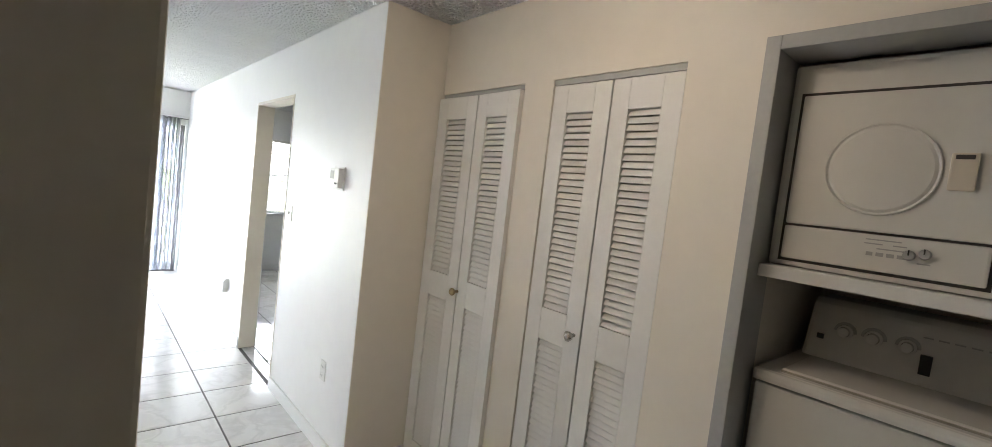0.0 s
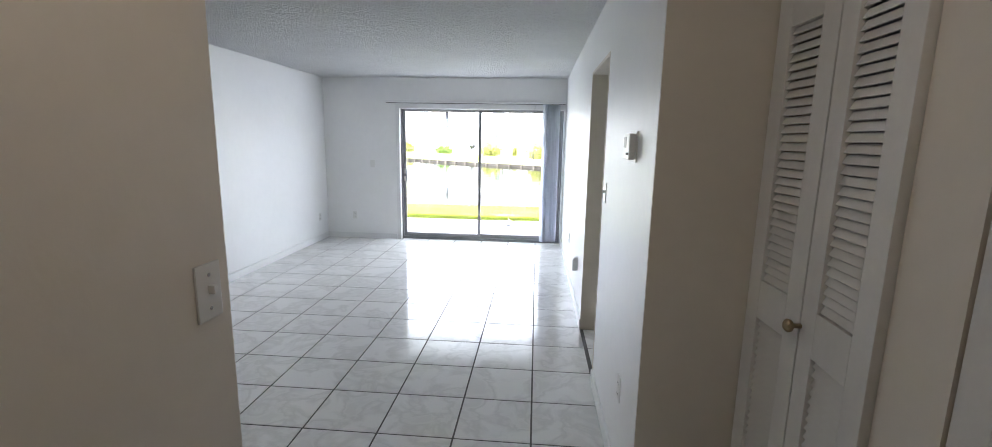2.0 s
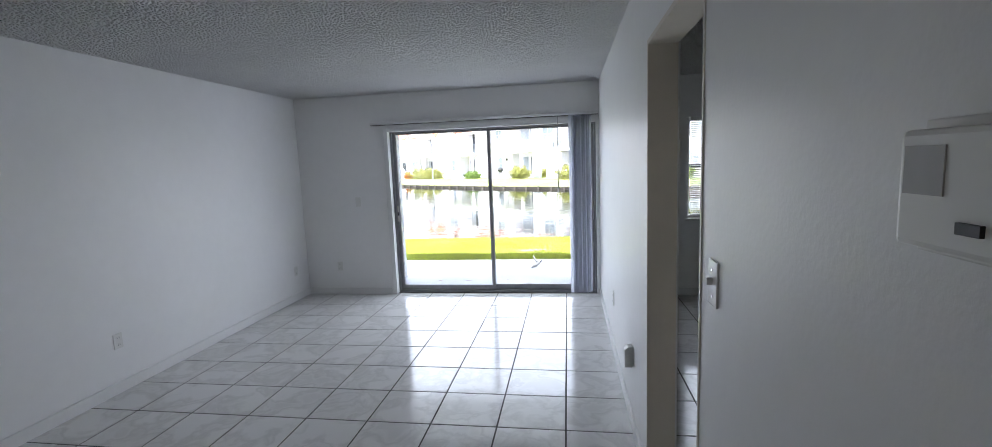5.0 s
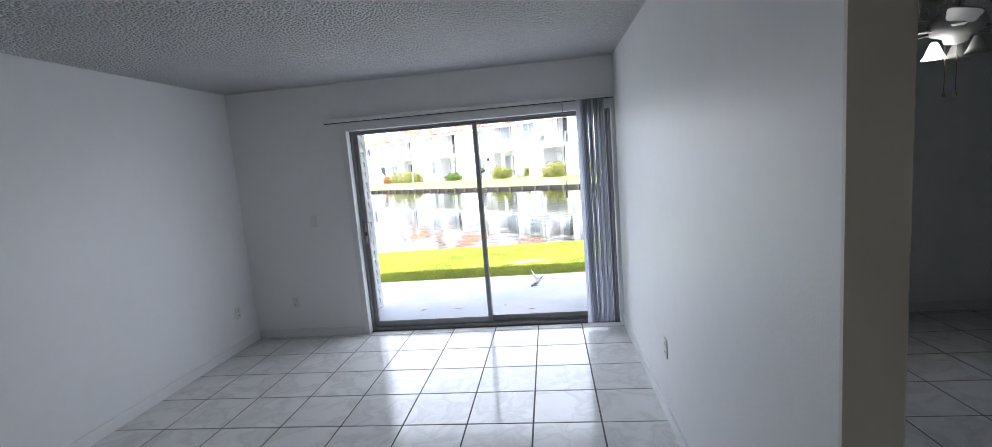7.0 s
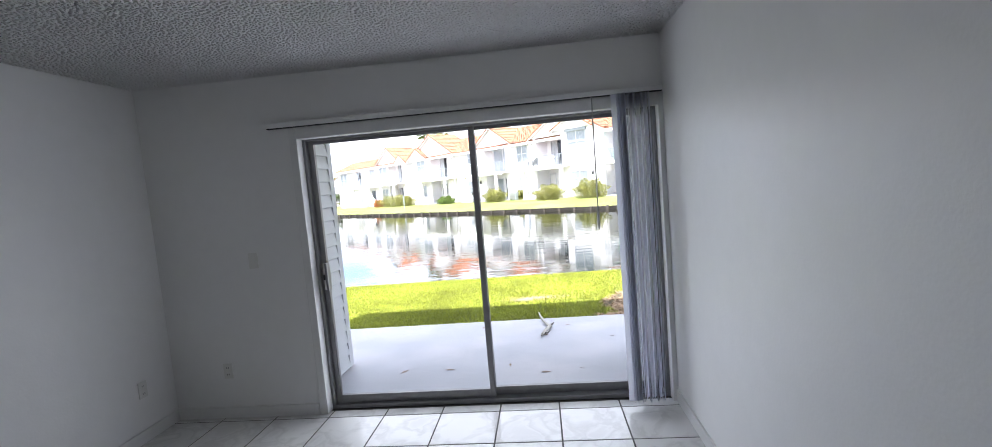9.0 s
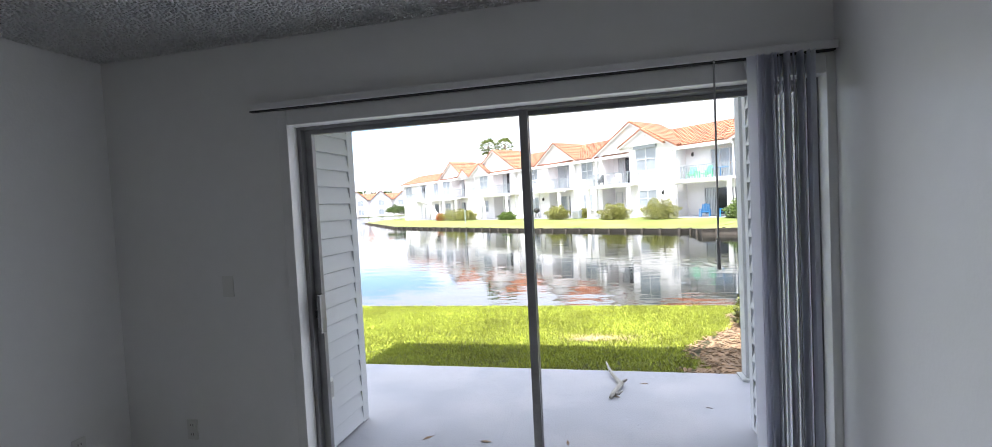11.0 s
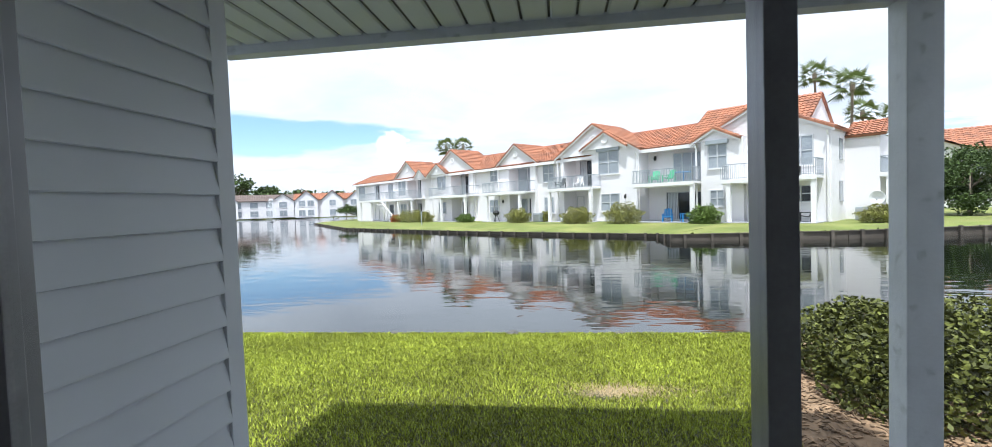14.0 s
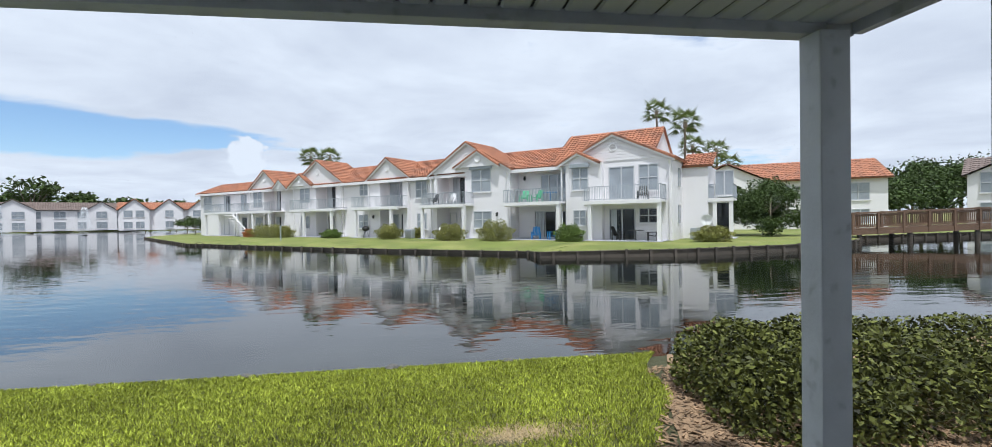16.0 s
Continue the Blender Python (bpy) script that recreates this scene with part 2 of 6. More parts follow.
M_WALL = mat("white_wall_paint", (0.86, 0.86, 0.85), 0.45, var=0.02, scale=1.5, bump=0.16, bscale=70)
M_HALL = mat("cream_wall_paint", (0.75, 0.70, 0.615), 0.5, var=0.03, scale=1.5, bump=0.12, bscale=70)
M_TRIM = mat("white_gloss_trim", (0.80, 0.80, 0.79), 0.32, var=0.03, scale=4)
M_CEIL = popcorn_mat()
M_TILE = tile_mat()
M_GROUT = mat("grey_grout", (0.11, 0.105, 0.10), 0.9, var=0.2, scale=20, bump=0.5)
M_GLASS = glass_mat("clear_glass", (0.97, 0.985, 0.98))
M_ALU = mat("dark_bronze_aluminium", (0.30, 0.30, 0.31), 0.4, metal=0.35, var=0.12, scale=14)
M_CHROME = mat("worn_chrome", (0.6, 0.58, 0.55), 0.25, metal=1.0, var=0.1, scale=30)
M_BRASS = mat("aged_brass", (0.42, 0.33, 0.2), 0.3, metal=1.0, var=0.15, scale=30)
M_PLASTIC = mat("white_plastic", (0.76, 0.76, 0.73), 0.35)
M_ALMOND = mat("almond_plastic", (0.66, 0.60, 0.50), 0.35)
M_SEAM = mat("shadowed_gap", (0.06, 0.055, 0.05), 0.8)
M_DARK = mat("black_plastic", (0.02, 0.02, 0.02), 0.5)
M_BLIND = mat("pale_grey_vinyl", (0.76, 0.77, 0.81), 0.45, var=0.05, scale=6)


def let_light_through(ma, amount, tint):
    nt = ma.node_tree
    b = nt.nodes["Principled BSDF"]
    t = nt.nodes.new("ShaderNodeBsdfTranslucent")
    t.inputs[0].default_value = (*tint, 1)
    m = nt.nodes.new("ShaderNodeMixShader")
    m.inputs[0].default_value = amount
    nt.links.new(b.outputs[0], m.inputs[1])
    nt.links.new(t.outputs[0], m.inputs[2])
    nt.links.new(m.outputs[0], nt.nodes["Material Output"].inputs[0])


let_light_through(M_BLIND, 0.68, (0.8, 0.81, 0.85))
M_DOOR = mat("painted_louver_door", (0.76, 0.75, 0.72), 0.38, var=0.03, scale=5, bump=0.2, bscale=40)
M_APPL = mat("white_enamel", (0.74, 0.73, 0.69), 0.22, coat=0.3, var=0.02, scale=3)
M_GREYFRAME = mat("grey_painted_frame", (0.40, 0.40, 0.39), 0.5, var=0.06, scale=6)
M_CONC = mat("grey_painted_concrete", (0.37, 0.38, 0.43), 0.55, var=0.08, scale=2.2, bump=0.4, bscale=60, col2=(0.43, 0.43, 0.47), c2scale=1.3)
M_SIDING = mat("pale_vinyl_siding", (0.60, 0.62, 0.65), 0.5, var=0.04, scale=5, bump=0.15, bscale=30)
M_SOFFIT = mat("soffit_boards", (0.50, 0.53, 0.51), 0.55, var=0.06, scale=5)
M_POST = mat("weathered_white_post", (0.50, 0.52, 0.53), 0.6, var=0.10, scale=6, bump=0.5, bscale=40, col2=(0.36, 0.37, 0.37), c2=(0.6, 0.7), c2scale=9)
M_GRASS = mat("lawn_grass", (0.31, 0.35, 0.042), 0.6, var=0.3, scale=0.9, rand=0.8, island=True, spec=0.25)
M_STRAW = mat("dry_straw", (0.36, 0.27, 0.14), 0.8, rand=0.5, island=True, var=0.2, scale=4)
M_SOIL = mat("lawn_ground", (0.045, 0.045, 0.014), 0.9, var=0.3, scale=2, bump=1.0, bscale=60)
M_FARGRASS = mat("far_lawn", (0.135, 0.165, 0.028), 0.9, var=0.3, scale=0.5, bump=1.0, bscale=14, col2=(0.19, 0.20, 0.05), c2scale=0.35)
M_MULCH = mat("brown_mulch", (0.23, 0.15, 0.085), 0.9, var=0.3, scale=10, rand=0.45, island=True)
M_LEAF = mat("hedge_leaf", (0.085, 0.093, 0.02), 0.55, spec=0.18, rand=0.9, island=True, var=0.2, scale=3)
M_LEAF2 = mat("flowering_leaf", (0.20, 0.20, 0.05), 0.6, spec=0.25, rand=0.5, island=True, var=0.25, scale=2)
M_CLIP = mat("clipped_leaf", (0.10, 0.15, 0.028), 0.6, rand=0.55, island=True, var=0.2, scale=2, spec=0.25)
M_TREE = mat("tree_leaf", (0.055, 0.085, 0.022), 0.65, spec=0.2, rand=0.5, island=True, var=0.2, scale=1)
M_PALM = mat("palm_frond", (0.095, 0.125, 0.04), 0.6, spec=0.25, rand=0.4, island=True, var=0.2, scale=1)
let_light_through(M_PALM, 0.2, (0.2, 0.26, 0.06))
M_BARK = mat("grey_bark", (0.20, 0.16, 0.12), 0.9, var=0.25, scale=8, bump=1.0, bscale=25)
M_WOOD = mat("weathered_dark_wood", (0.085, 0.07, 0.055), 0.85, var=0.3, scale=6, bump=0.6, bscale=30, rand=0.2)
M_BRIDGE = mat("brown_timber", (0.15, 0.09, 0.055), 0.75, var=0.25, scale=4, rand=0.15)
M_STUCCO = mat("white_stucco", (0.80, 0.775, 0.78), 0.8, var=0.05, scale=0.6, bump=0.4, bscale=20)
M_WHITE = mat("white_house_trim", (0.80, 0.78, 0.78), 0.5, var=0.04, scale=2)
M_ROOF = mat("terracotta_roof_tile", (0.36, 0.15, 0.08), 0.8, var=0.38, scale=1.6, col2=(0.21, 0.09, 0.055), c2=(0.47, 0.66), c2scale=1.1)
M_ROOF2 = mat("brown_far_roof", (0.16, 0.12, 0.105), 0.8, var=0.2, scale=1)
M_PANE = mat("pale_window_pane", (0.30, 0.33, 0.36), 0.12, spec=0.6, var=0.25, scale=0.9)
M_PANE2 = mat("dark_window_pane", (0.022, 0.027, 0.034), 0.08, spec=0.5, var=0.4, scale=0.8)
M_CURTAIN = mat("pale_curtain", (0.50, 0.53, 0.56), 0.7, var=0.08, scale=5)
M_FRAME = mat("grey_white_window_frame", (0.52, 0.53, 0.55), 0.5, var=0.05, scale=3)
M_DISH = mat("white_dish", (0.72, 0.72, 0.72), 0.5)
M_ORANGE = mat("orange_blossom", (0.42, 0.15, 0.045), 0.6, rand=0.4, island=True)
M_RAIL = mat("grey_balcony_rail", (0.33, 0.36, 0.39), 0.5)
M_BLUE = mat("blue_chair_plastic", (0.03, 0.22, 0.50), 0.5)
M_GREEN = mat("green_chair_plastic", (0.08, 0.42, 0.22), 0.5)
M_STICK = mat("bleached_driftwood", (0.42, 0.40, 0.36), 0.85, var=0.25, scale=30, bump=0.6, bscale=80)
M_ROCK = mat("wet_dark_rock", (0.10, 0.095, 0.085), 0.7, var=0.3, scale=9, bump=1.0, bscale=30)
M_WATER = water_mat()


# ---- mesh helpers ----
class Mesh:
    """Collects boxes, prisms and tubes as plain vertices and faces."""

    def __init__(self):
        self.v, self.f = [], []

    def box(self, x0, x1, y0, y1, z0, z1):
        n = len(self.v)
        self.v += [(x, y, z) for z in (z0, z1) for y in (y0, y1) for x in (x0, x1)]
        self.f += [tuple(n + i for i in q) for q in ((0, 2, 3, 1), (4, 5, 7, 6), (0, 1, 5, 4), (2, 6, 7, 3), (0, 4, 6, 2), (1, 3, 7, 5))]
        return self

    def poly(self, pts):
        n = len(self.v)
        self.v += [tuple(p) for p in pts]
        self.f.append(tuple(range(n, n + len(pts))))
        return self

    def prism(self, pts, d):
        """Polygon pts pushed along the vector d."""
        n, k = len(self.v), len(pts)
        self.v += [tuple(p) for p in pts] + [(p[0] + d[0], p[1] + d[1], p[2] + d[2]) for p in pts]
        self.f.append(tuple(range(n + k - 1, n - 1, -1)))
        self.f.append(tuple(range(n + k, n + 2 * k)))
        self.f += [(n + i, n + (i + 1) % k, n + k + (i + 1) % k, n + k + i) for i in range(k)]
        return self

    def tube(self, pts, radii, sides=8):
        """A round rod through pts with the given radii."""
        n = len(self.v)
        pts = [Vector(p) for p in pts]
        for i, p in enumerate(pts):
            d = (pts[min(i + 1, len(pts) - 1)] - pts[max(i - 1, 0)]).normalized()
            a = d.orthogonal().normalized() if i == 0 else (a - d * a.dot(d)).normalized()
            b = d.cross(a)
            r = radii[i] if isinstance(radii, (list, tuple)) else radii
            self.v += [tuple(p + r * (math.cos(2 * math.pi * k / sides) * a + math.sin(2 * math.pi * k / sides) * b)) for k in range(sides)]
        for i in range(len(pts) - 1):
            for k in range(sides):
                self.f.append((n + i * sides + k, n + i * sides + (k + 1) % sides, n + (i + 1) * sides + (k + 1) % sides, n + (i + 1) * sides + k))
        self.f.append(tuple(range(n + sides - 1, n - 1, -1)))
        e = n + (len(pts) - 1) * sides
        self.f.append(tuple(range(e, e + sides)))
        return self

    def lathe(self, prof, c=(0, 0, 0), axis="z", sides=20):
        """Profile (r, h) turned about an axis through c."""
        n = len(self.v)
        for r, h in prof:
            for k in range(sides):
                a, b = r * math.cos(2 * math.pi * k / sides), r * math.sin(2 * math.pi * k / sides)
                p = {"z": (a, b, h), "x": (h, a, b), "y": (b, h, a)}[axis]
                self.v.append((c[0] + p[0], c[1] + p[1], c[2] + p[2]))
        for i in range(len(prof) - 1):
            for k in range(sides):
                self.f.append((n + i * sides + k, n + i * sides + (k + 1) % sides, n + (i + 1) * sides + (k + 1) % sides, n + (i + 1) * sides + k))
        self.f.append(tuple(range(n + sides - 1, n - 1, -1)))
        e = n + (len(prof) - 1) * sides
        self.f.append(tuple(range(e, e + sides)))
        return self

    def data(self, name, material, bevel=0.0, smooth=False):
        me = bpy.data.meshes.new(name)
        me.from_pydata(self.v, [], self.f)
        bm = bmesh.new()
        bm.from_mesh(me)
        if bevel:
            bmesh.ops.bevel(bm, geom=bm.edges[:], offset=bevel, segments=2, profile=0.6, affect="EDGES", clamp_overlap=True)
        bmesh.ops.recalc_face_normals(bm, faces=bm.faces[:])
        bm.to_mesh(me)
        bm.free()
        if smooth:
            for p in me.polygons:
                p.use_smooth = True
        me.materials.append(material)
        return me


def put(name, mesh, material, parent=None, label="", category="", group="", kind="", bevel=0.0, smooth=False, at=None):
    ob = new(name, mesh if isinstance(mesh, bpy.types.Mesh) else mesh.data(name, material, bevel, smooth))
    if parent:
        ob.parent = parent
    if at is not None:
        ob.matrix_basis = at
    return tagged(ob, label, category, group, kind)


def thing(name, label, category, at=None, group="", kind=""):
    ob = new(name)
    ob.empty_display_size = 0.1
    if at is not None:
        ob.matrix_basis = at
    return tagged(ob, label, category, group, kind)


# ---- the rooms: walls, floor, ceiling ----
RX, LX, NY, CZ = 1.80, -1.88, 8.20, 2.45        # right wall, left wall, lake wall, ceiling
HX, PX = 2.18, 0.745                            # closet wall and partition of the hall
WT = 0.12
EY = 2.745                                      # end wall of the hall
SL0, SL1, SLZ = -0.700, 1.77, 2.005              # sliding door opening
BW0, BW1, BWZ0, BWZ1 = 2.75, 3.80, 0.88, 2.00   # bedroom window
DY0, DY1, DZ = 3.99, 4.88, 2.09                # bedroom doorway

put("wall_north", Mesh().box(LX - WT, SL0, NY, NY + 0.18, 0, CZ).box(SL0, SL1, NY, NY + 0.18, SLZ, CZ).box(SL1, BW0, NY, NY + 0.18, 0, CZ)
    .box(BW0, BW1, NY, NY + 0.18, 0, BWZ0).box(BW0, BW1, NY, NY + 0.18, BWZ1, CZ).box(BW1, 5.4, NY, NY + 0.18, 0, CZ), M_WALL, kind="structure",
    label="white painted wall with the sliding patio door", category="wall")
put("wall_west", Mesh().box(LX - WT, LX, 1.95, NY, 0, CZ), M_WALL, kind="structure", label="long plain white painted wall", category="wall")
put("wall_east", Mesh().box(RX, RX + WT, DY1, NY, 0, CZ).box(RX, RX + WT, DY0, DY1, DZ, CZ).box(RX, RX + WT, EY, DY0, 0, CZ), M_WALL, kind="structure",
    label="white painted wall with the bedroom doorway", category="wall")
put("wall_hall_end", Mesh().box(RX + 0.002, HX + WT, EY - 0.004, EY, 0, CZ).box(RX + WT + 0.002, HX + WT, EY + 0.001, 2.9, 0, CZ), M_HALL, kind="structure", label="cream painted end wall beside the closet", category="wall")
put("wall_partition", Mesh().box(LX - WT, PX, 1.04, 1.945, 0, CZ), M_HALL, kind="structure", label="cream painted partition with rounded corner", category="wall", bevel=0.006)
B1, B2, N1 = (2.10, 2.738), (1.335, 1.925), (0.26, 1.06)     # two closet doors and the laundry niche
put("wall_closets", Mesh().box(HX, HX + WT, B1[0], EY - 0.006, 2.072, CZ).box(HX, HX + WT, B2[1], B1[0], 0, CZ).box(HX, HX + WT, B2[0], B2[1], 2.072, CZ)
    .box(HX, HX + WT, N1[1], B2[0], 0, CZ).box(HX, HX + WT, N1[0], N1[1], 2.072, CZ).box(HX, HX + WT, -1.5, N1[0], 0, CZ), M_HALL, kind="structure",
    label="cream painted wall with two closets and a laundry niche", category="wall")
put("wall_closet_backs", Mesh().box(3.0, 3.1, -1.5, 2.9, 0, CZ).box(HX + WT, 3.0, 1.94, 2.09, 0, CZ).box(HX + WT, 3.0, N1[1], N1[1] + 0.1, 0, CZ).box(HX + WT, 3.0, N1[0] - 0.1, N1[0], 0, CZ),
    M_HALL, kind="structure", label="plain inner walls of the closets", category="wall")
put("wall_south", Mesh().box(-1.5, 3.1, -1.6, -1.5, 0, CZ).box(-1.6, -1.5, -1.6, 1.04, 0, CZ), M_HALL, kind="structure", label="plain cream wall behind the hall", category="wall")
put("wall_bedroom", Mesh().box(5.28, 5.4, 2.9, NY, 0, CZ).box(RX + WT, 5.28, 2.9, 3.0, 0, CZ), M_WALL, kind="structure", label="plain white bedroom walls", category="wall")
put("ceiling", Mesh().box(LX - WT, 5.4, -1.6, NY + 0.18, CZ, CZ + 0.15), M_CEIL, kind="structure", label="white popcorn textured ceiling", category="ceiling")
put("floor", Mesh().box(LX - WT, 5.4, -1.6, NY + 0.18, -0.16, -0.0025), M_GROUT, kind="structure", label="white glossy tiled floor with grey grout", category="floor")


def baseboards():
    h, d = 0.085, 0.014
    runs = [("baseboard_west", (LX, LX + d, 1.95, NY - d)), ("baseboard_east_far", (RX - d, RX, DY1, NY - d)), ("baseboard_east_near", (RX - d, RX, EY, DY0)),
            ("baseboard_north_left", (LX, SL0 - 0.06, NY - d, NY)), ("baseboard_north_bedroom", (RX + WT, 5.28, NY - d, NY)),
            ("baseboard_bedroom_east", (5.28 - d, 5.28, 3.0, NY - d)), ("baseboard_hall", (RX + 0.01, HX - 0.004, EY - 0.02, EY - 0.005)), ("baseboard_closet", (HX - d, HX, B2[1], B1[0])), ("baseboard_partition", (PX, PX + d, 1.04, 1.945))]
    for name, (a, b, c, e) in runs:
        put(name, Mesh().box(a, b, c, e, 0, h), M_TRIM, kind="structure", label="low white painted baseboard", category="baseboard", bevel=0.003)


baseboards()


# ---- the sliding door ----
def slider():
    y0 = NY + 0.07
    door = thing("sliding_glass_door", "two-panel sliding glass patio door in a dark aluminium frame, closed", "sliding door", kind="structure")
    put("door_frame", Mesh().box(SL0, SL0 + 0.024, y0, y0 + 0.12, 0, SLZ).box(SL1 - 0.024, SL1, y0, y0 + 0.12, 0, SLZ).box(SL0 + 0.024, SL1 - 0.024, y0, y0 + 0.12, SLZ - 0.016, SLZ)
        .box(SL0 + 0.024, SL1 - 0.024, y0, y0 + 0.12, 0.0, 0.03), M_ALU, door, bevel=0.002)
    mid = 0.515

    def panel(name, a, b, y, label):
        s, r = 0.040, 0.022
        z0, z1 = 0.03, SLZ - 0.017
        p = put(name, Mesh().box(a, a + s, y, y + 0.03, z0, z1).box(b - s, b, y, y + 0.03, z0, z1).box(a + s, b - s, y, y + 0.03, z1 - r, z1).box(a + s, b - s, y, y + 0.03, z0, z0 + 0.06), M_ALU, door, label, bevel=0.002)
        g = put("pane", Mesh().box(a + s, b - s, y + 0.012, y + 0.017, z0 + 0.06, z1 - r), M_GLASS, p)
        g.visible_shadow = False
        return p
    left = panel("sliding_panel", SL0 + 0.025, mid + 0.020, y0 + 0.035, "sliding glass panel with a latch handle")
    panel("fixed_panel", mid - 0.018, SL1 - 0.025, y0 + 0.066, "fixed glass panel")
    x = SL0 + 0.025
    put("handle", Mesh().box(x + 0.046, x + 0.064, y0 - 0.022, y0 + 0.032, 0.90, 1.105), M_ALU, left, "grey metal pull handle", bevel=0.005)
    put("latch_plate", Mesh().box(x + 0.006, x + 0.040, y0 + 0.026, y0 + 0.036, 0.90, 1.10), M_CHROME, left, "worn bright latch plate", bevel=0.003)
    put("thumb_latch", Mesh().box(x + 0.024, x + 0.036, y0 - 0.005, y0 + 0.012, 0.98, 1.02), M_DARK, left, "black thumb latch")
    put("window_trim", Mesh().box(SL0 - 0.052, SL0 + 0.004, NY - 0.012, NY + 0.069, 0, SLZ + 0.075).box(SL0 + 0.004, SL1 - 0.004, NY - 0.012, NY + 0.069, SLZ - 0.004, SLZ + 0.075).box(SL1 - 0.004, RX, NY - 0.012, NY + 0.07, 0, SLZ + 0.075), M_TRIM, None,
        kind="structure", label="white painted casing round the patio door", category="trim", bevel=0.004)


slider()


def blinds():
    rail = thing("vertical_blind", "pale grey vertical blind drawn open beside the patio door", "blind")
    put("headrail", Mesh().box(-0.89, RX - 0.006, NY - 0.055, NY - 0.013, 2.085, 2.118), M_TRIM, rail, bevel=0.003)
    put("slat", Mesh().box(1.458, 1.546, NY - 0.075, NY - 0.0738, 0.045, 2.08), M_BLIND, rail)
    put("headrail_groove", Mesh().box(-0.885, RX - 0.012, NY - 0.045, NY - 0.022, 2.079, 2.0855), M_DARK, rail)
    me = None
    for i in range(13):
        x = 1.503 + i * 0.0165
        a = radians(74 + 9 * math.sin(i * 2.3))
        if me is None:
            me = Mesh()
            n = 7
            pts = [(-0.044 + 0.088 * k / (n - 1), 0.006 * math.sin(math.pi * k / (n - 1))) for k in range(n)]
            ring = [(p[0], p[1], 0) for p in pts] + [(p[0], p[1] + 0.0012, 0) for p in reversed(pts)]
            me = me.prism(ring, (0, 0, 2.035)).data("slat", M_BLIND)
        put("slat", me, None, rail, at=pose(x, NY - 0.065 + 0.004 * math.sin(i * 1.7), 0.045, 0, 0, math.degrees(a)))
    put("wand", Mesh().tube([(1.34, NY - 0.06, 2.085), (1.335, NY - 0.065, 1.36), (1.334, NY - 0.065, 1.35), (1.333, NY - 0.066, 1.225)], [0.004, 0.004, 0.008, 0.008], 8), M_GREYFRAME, rail, "grey plastic control wand")


blinds()


# ---- wall plates, thermostat ----
def plate(name, label, category, at, kind_of):
    """A cover plate in its own x-z plane, facing -y."""
    t = thing(name, label, category, at)
    put("cover", Mesh().box(-0.035, 0.035, -0.006, 0, -0.0575, 0.0575), M_PLASTIC, t, bevel=0.003)
    if kind_of == "outlet":
        for dz in (-0.026, 0.026):
            put("socket", Mesh().box(-0.016, 0.016, -0.008, -0.006, dz - 0.014, dz + 0.014), M_PLASTIC, t, bevel=0.002)
            put("slot", Mesh().box(-0.009, -0.006, -0.0086, -0.008, dz - 0.006, dz + 0.006), M_DARK, t)
            put("slot", Mesh().box(0.006, 0.009, -0.0086, -0.008, dz - 0.006, dz + 0.006), M_DARK, t)
    elif kind_of == "switch":
        put("toggle", Mesh().box(-0.005, 0.005, -0.02, -0.006, -0.004, 0.014), M_PLASTIC, t, bevel=0.002)
        for dz in (-0.034, 0.034):
            put("screw", Mesh().lathe([(0.004, -0.0075), (0.004, -0.006)], (0, 0, dz), "y", 8), M_CHROME, t)
    return t


EAST, WEST, SOUTH = 90, -90, 0     # turn of a plate on the right wall, the left wall, and one facing -y
plate("wall_outlet", "white double outlet low on the white wall", "outlet", pose(LX, 5.57, 0.385, 0, 0, 90), "outlet")
plate("wall_outlet", "white double outlet low on the white wall near the corner", "outlet", pose(LX, 7.92, 0.36, 0, 0, 90), "outlet")
plate("wall_outlet", "white double outlet under the lake-side wall switch", "outlet", pose(-1.435, NY, 0.36), "outlet")
plate("blank_cover", "small white blank plate on the lake-side wall", "wall plate", pose(-1.13, NY, 1.17), "blank")
plate("wall_outlet", "white double outlet low beside the patio door", "outlet", pose(RX, 6.555, 0.44, 0, 0, -90), "outlet")
plate("wall_outlet", "white double outlet low under the thermostat", "outlet", pose(RX, 3.09, 0.45, 0, 0, -90), "outlet")
plate("light_switch", "white toggle switch beside the bedroom doorway", "light switch", pose(RX, 3.875, 1.27, 0, 0, -90), "switch")
plate("light_switch", "almond toggle switch at the partition corner", "light switch", pose(PX, 1.875, 1.265, 0, 0, 90), "switch")
plate("light_switch", "almond toggle switch on the hall partition", "light switch", pose(PX, 1.20, 1.17, 0, 0, 90), "switch")
plate("wall_outlet", "white outlet low on the bedroom wall", "outlet", pose(4.05, NY, 0.42), "outlet")


def plug_in():
    t = thing("plug_in_freshener", "small white plug-in air freshener on a low outlet", "air freshener", pose(RX, 5.40, 0.44, 0, 0, -90))
    put("cover", Mesh().box(-0.035, 0.035, -0.006, 0, -0.0575, 0.0575), M_PLASTIC, t, bevel=0.003)
    put("body", Mesh().prism([(-0.028, -0.006, -0.07), (-0.028, -0.05, -0.07), (-0.028, -0.05, 0.035), (-0.028, -0.03, 0.055), (-0.028, -0.006, 0.055)], (0.056, 0, 0)), M_PLASTIC, t, bevel=0.005)


plug_in()


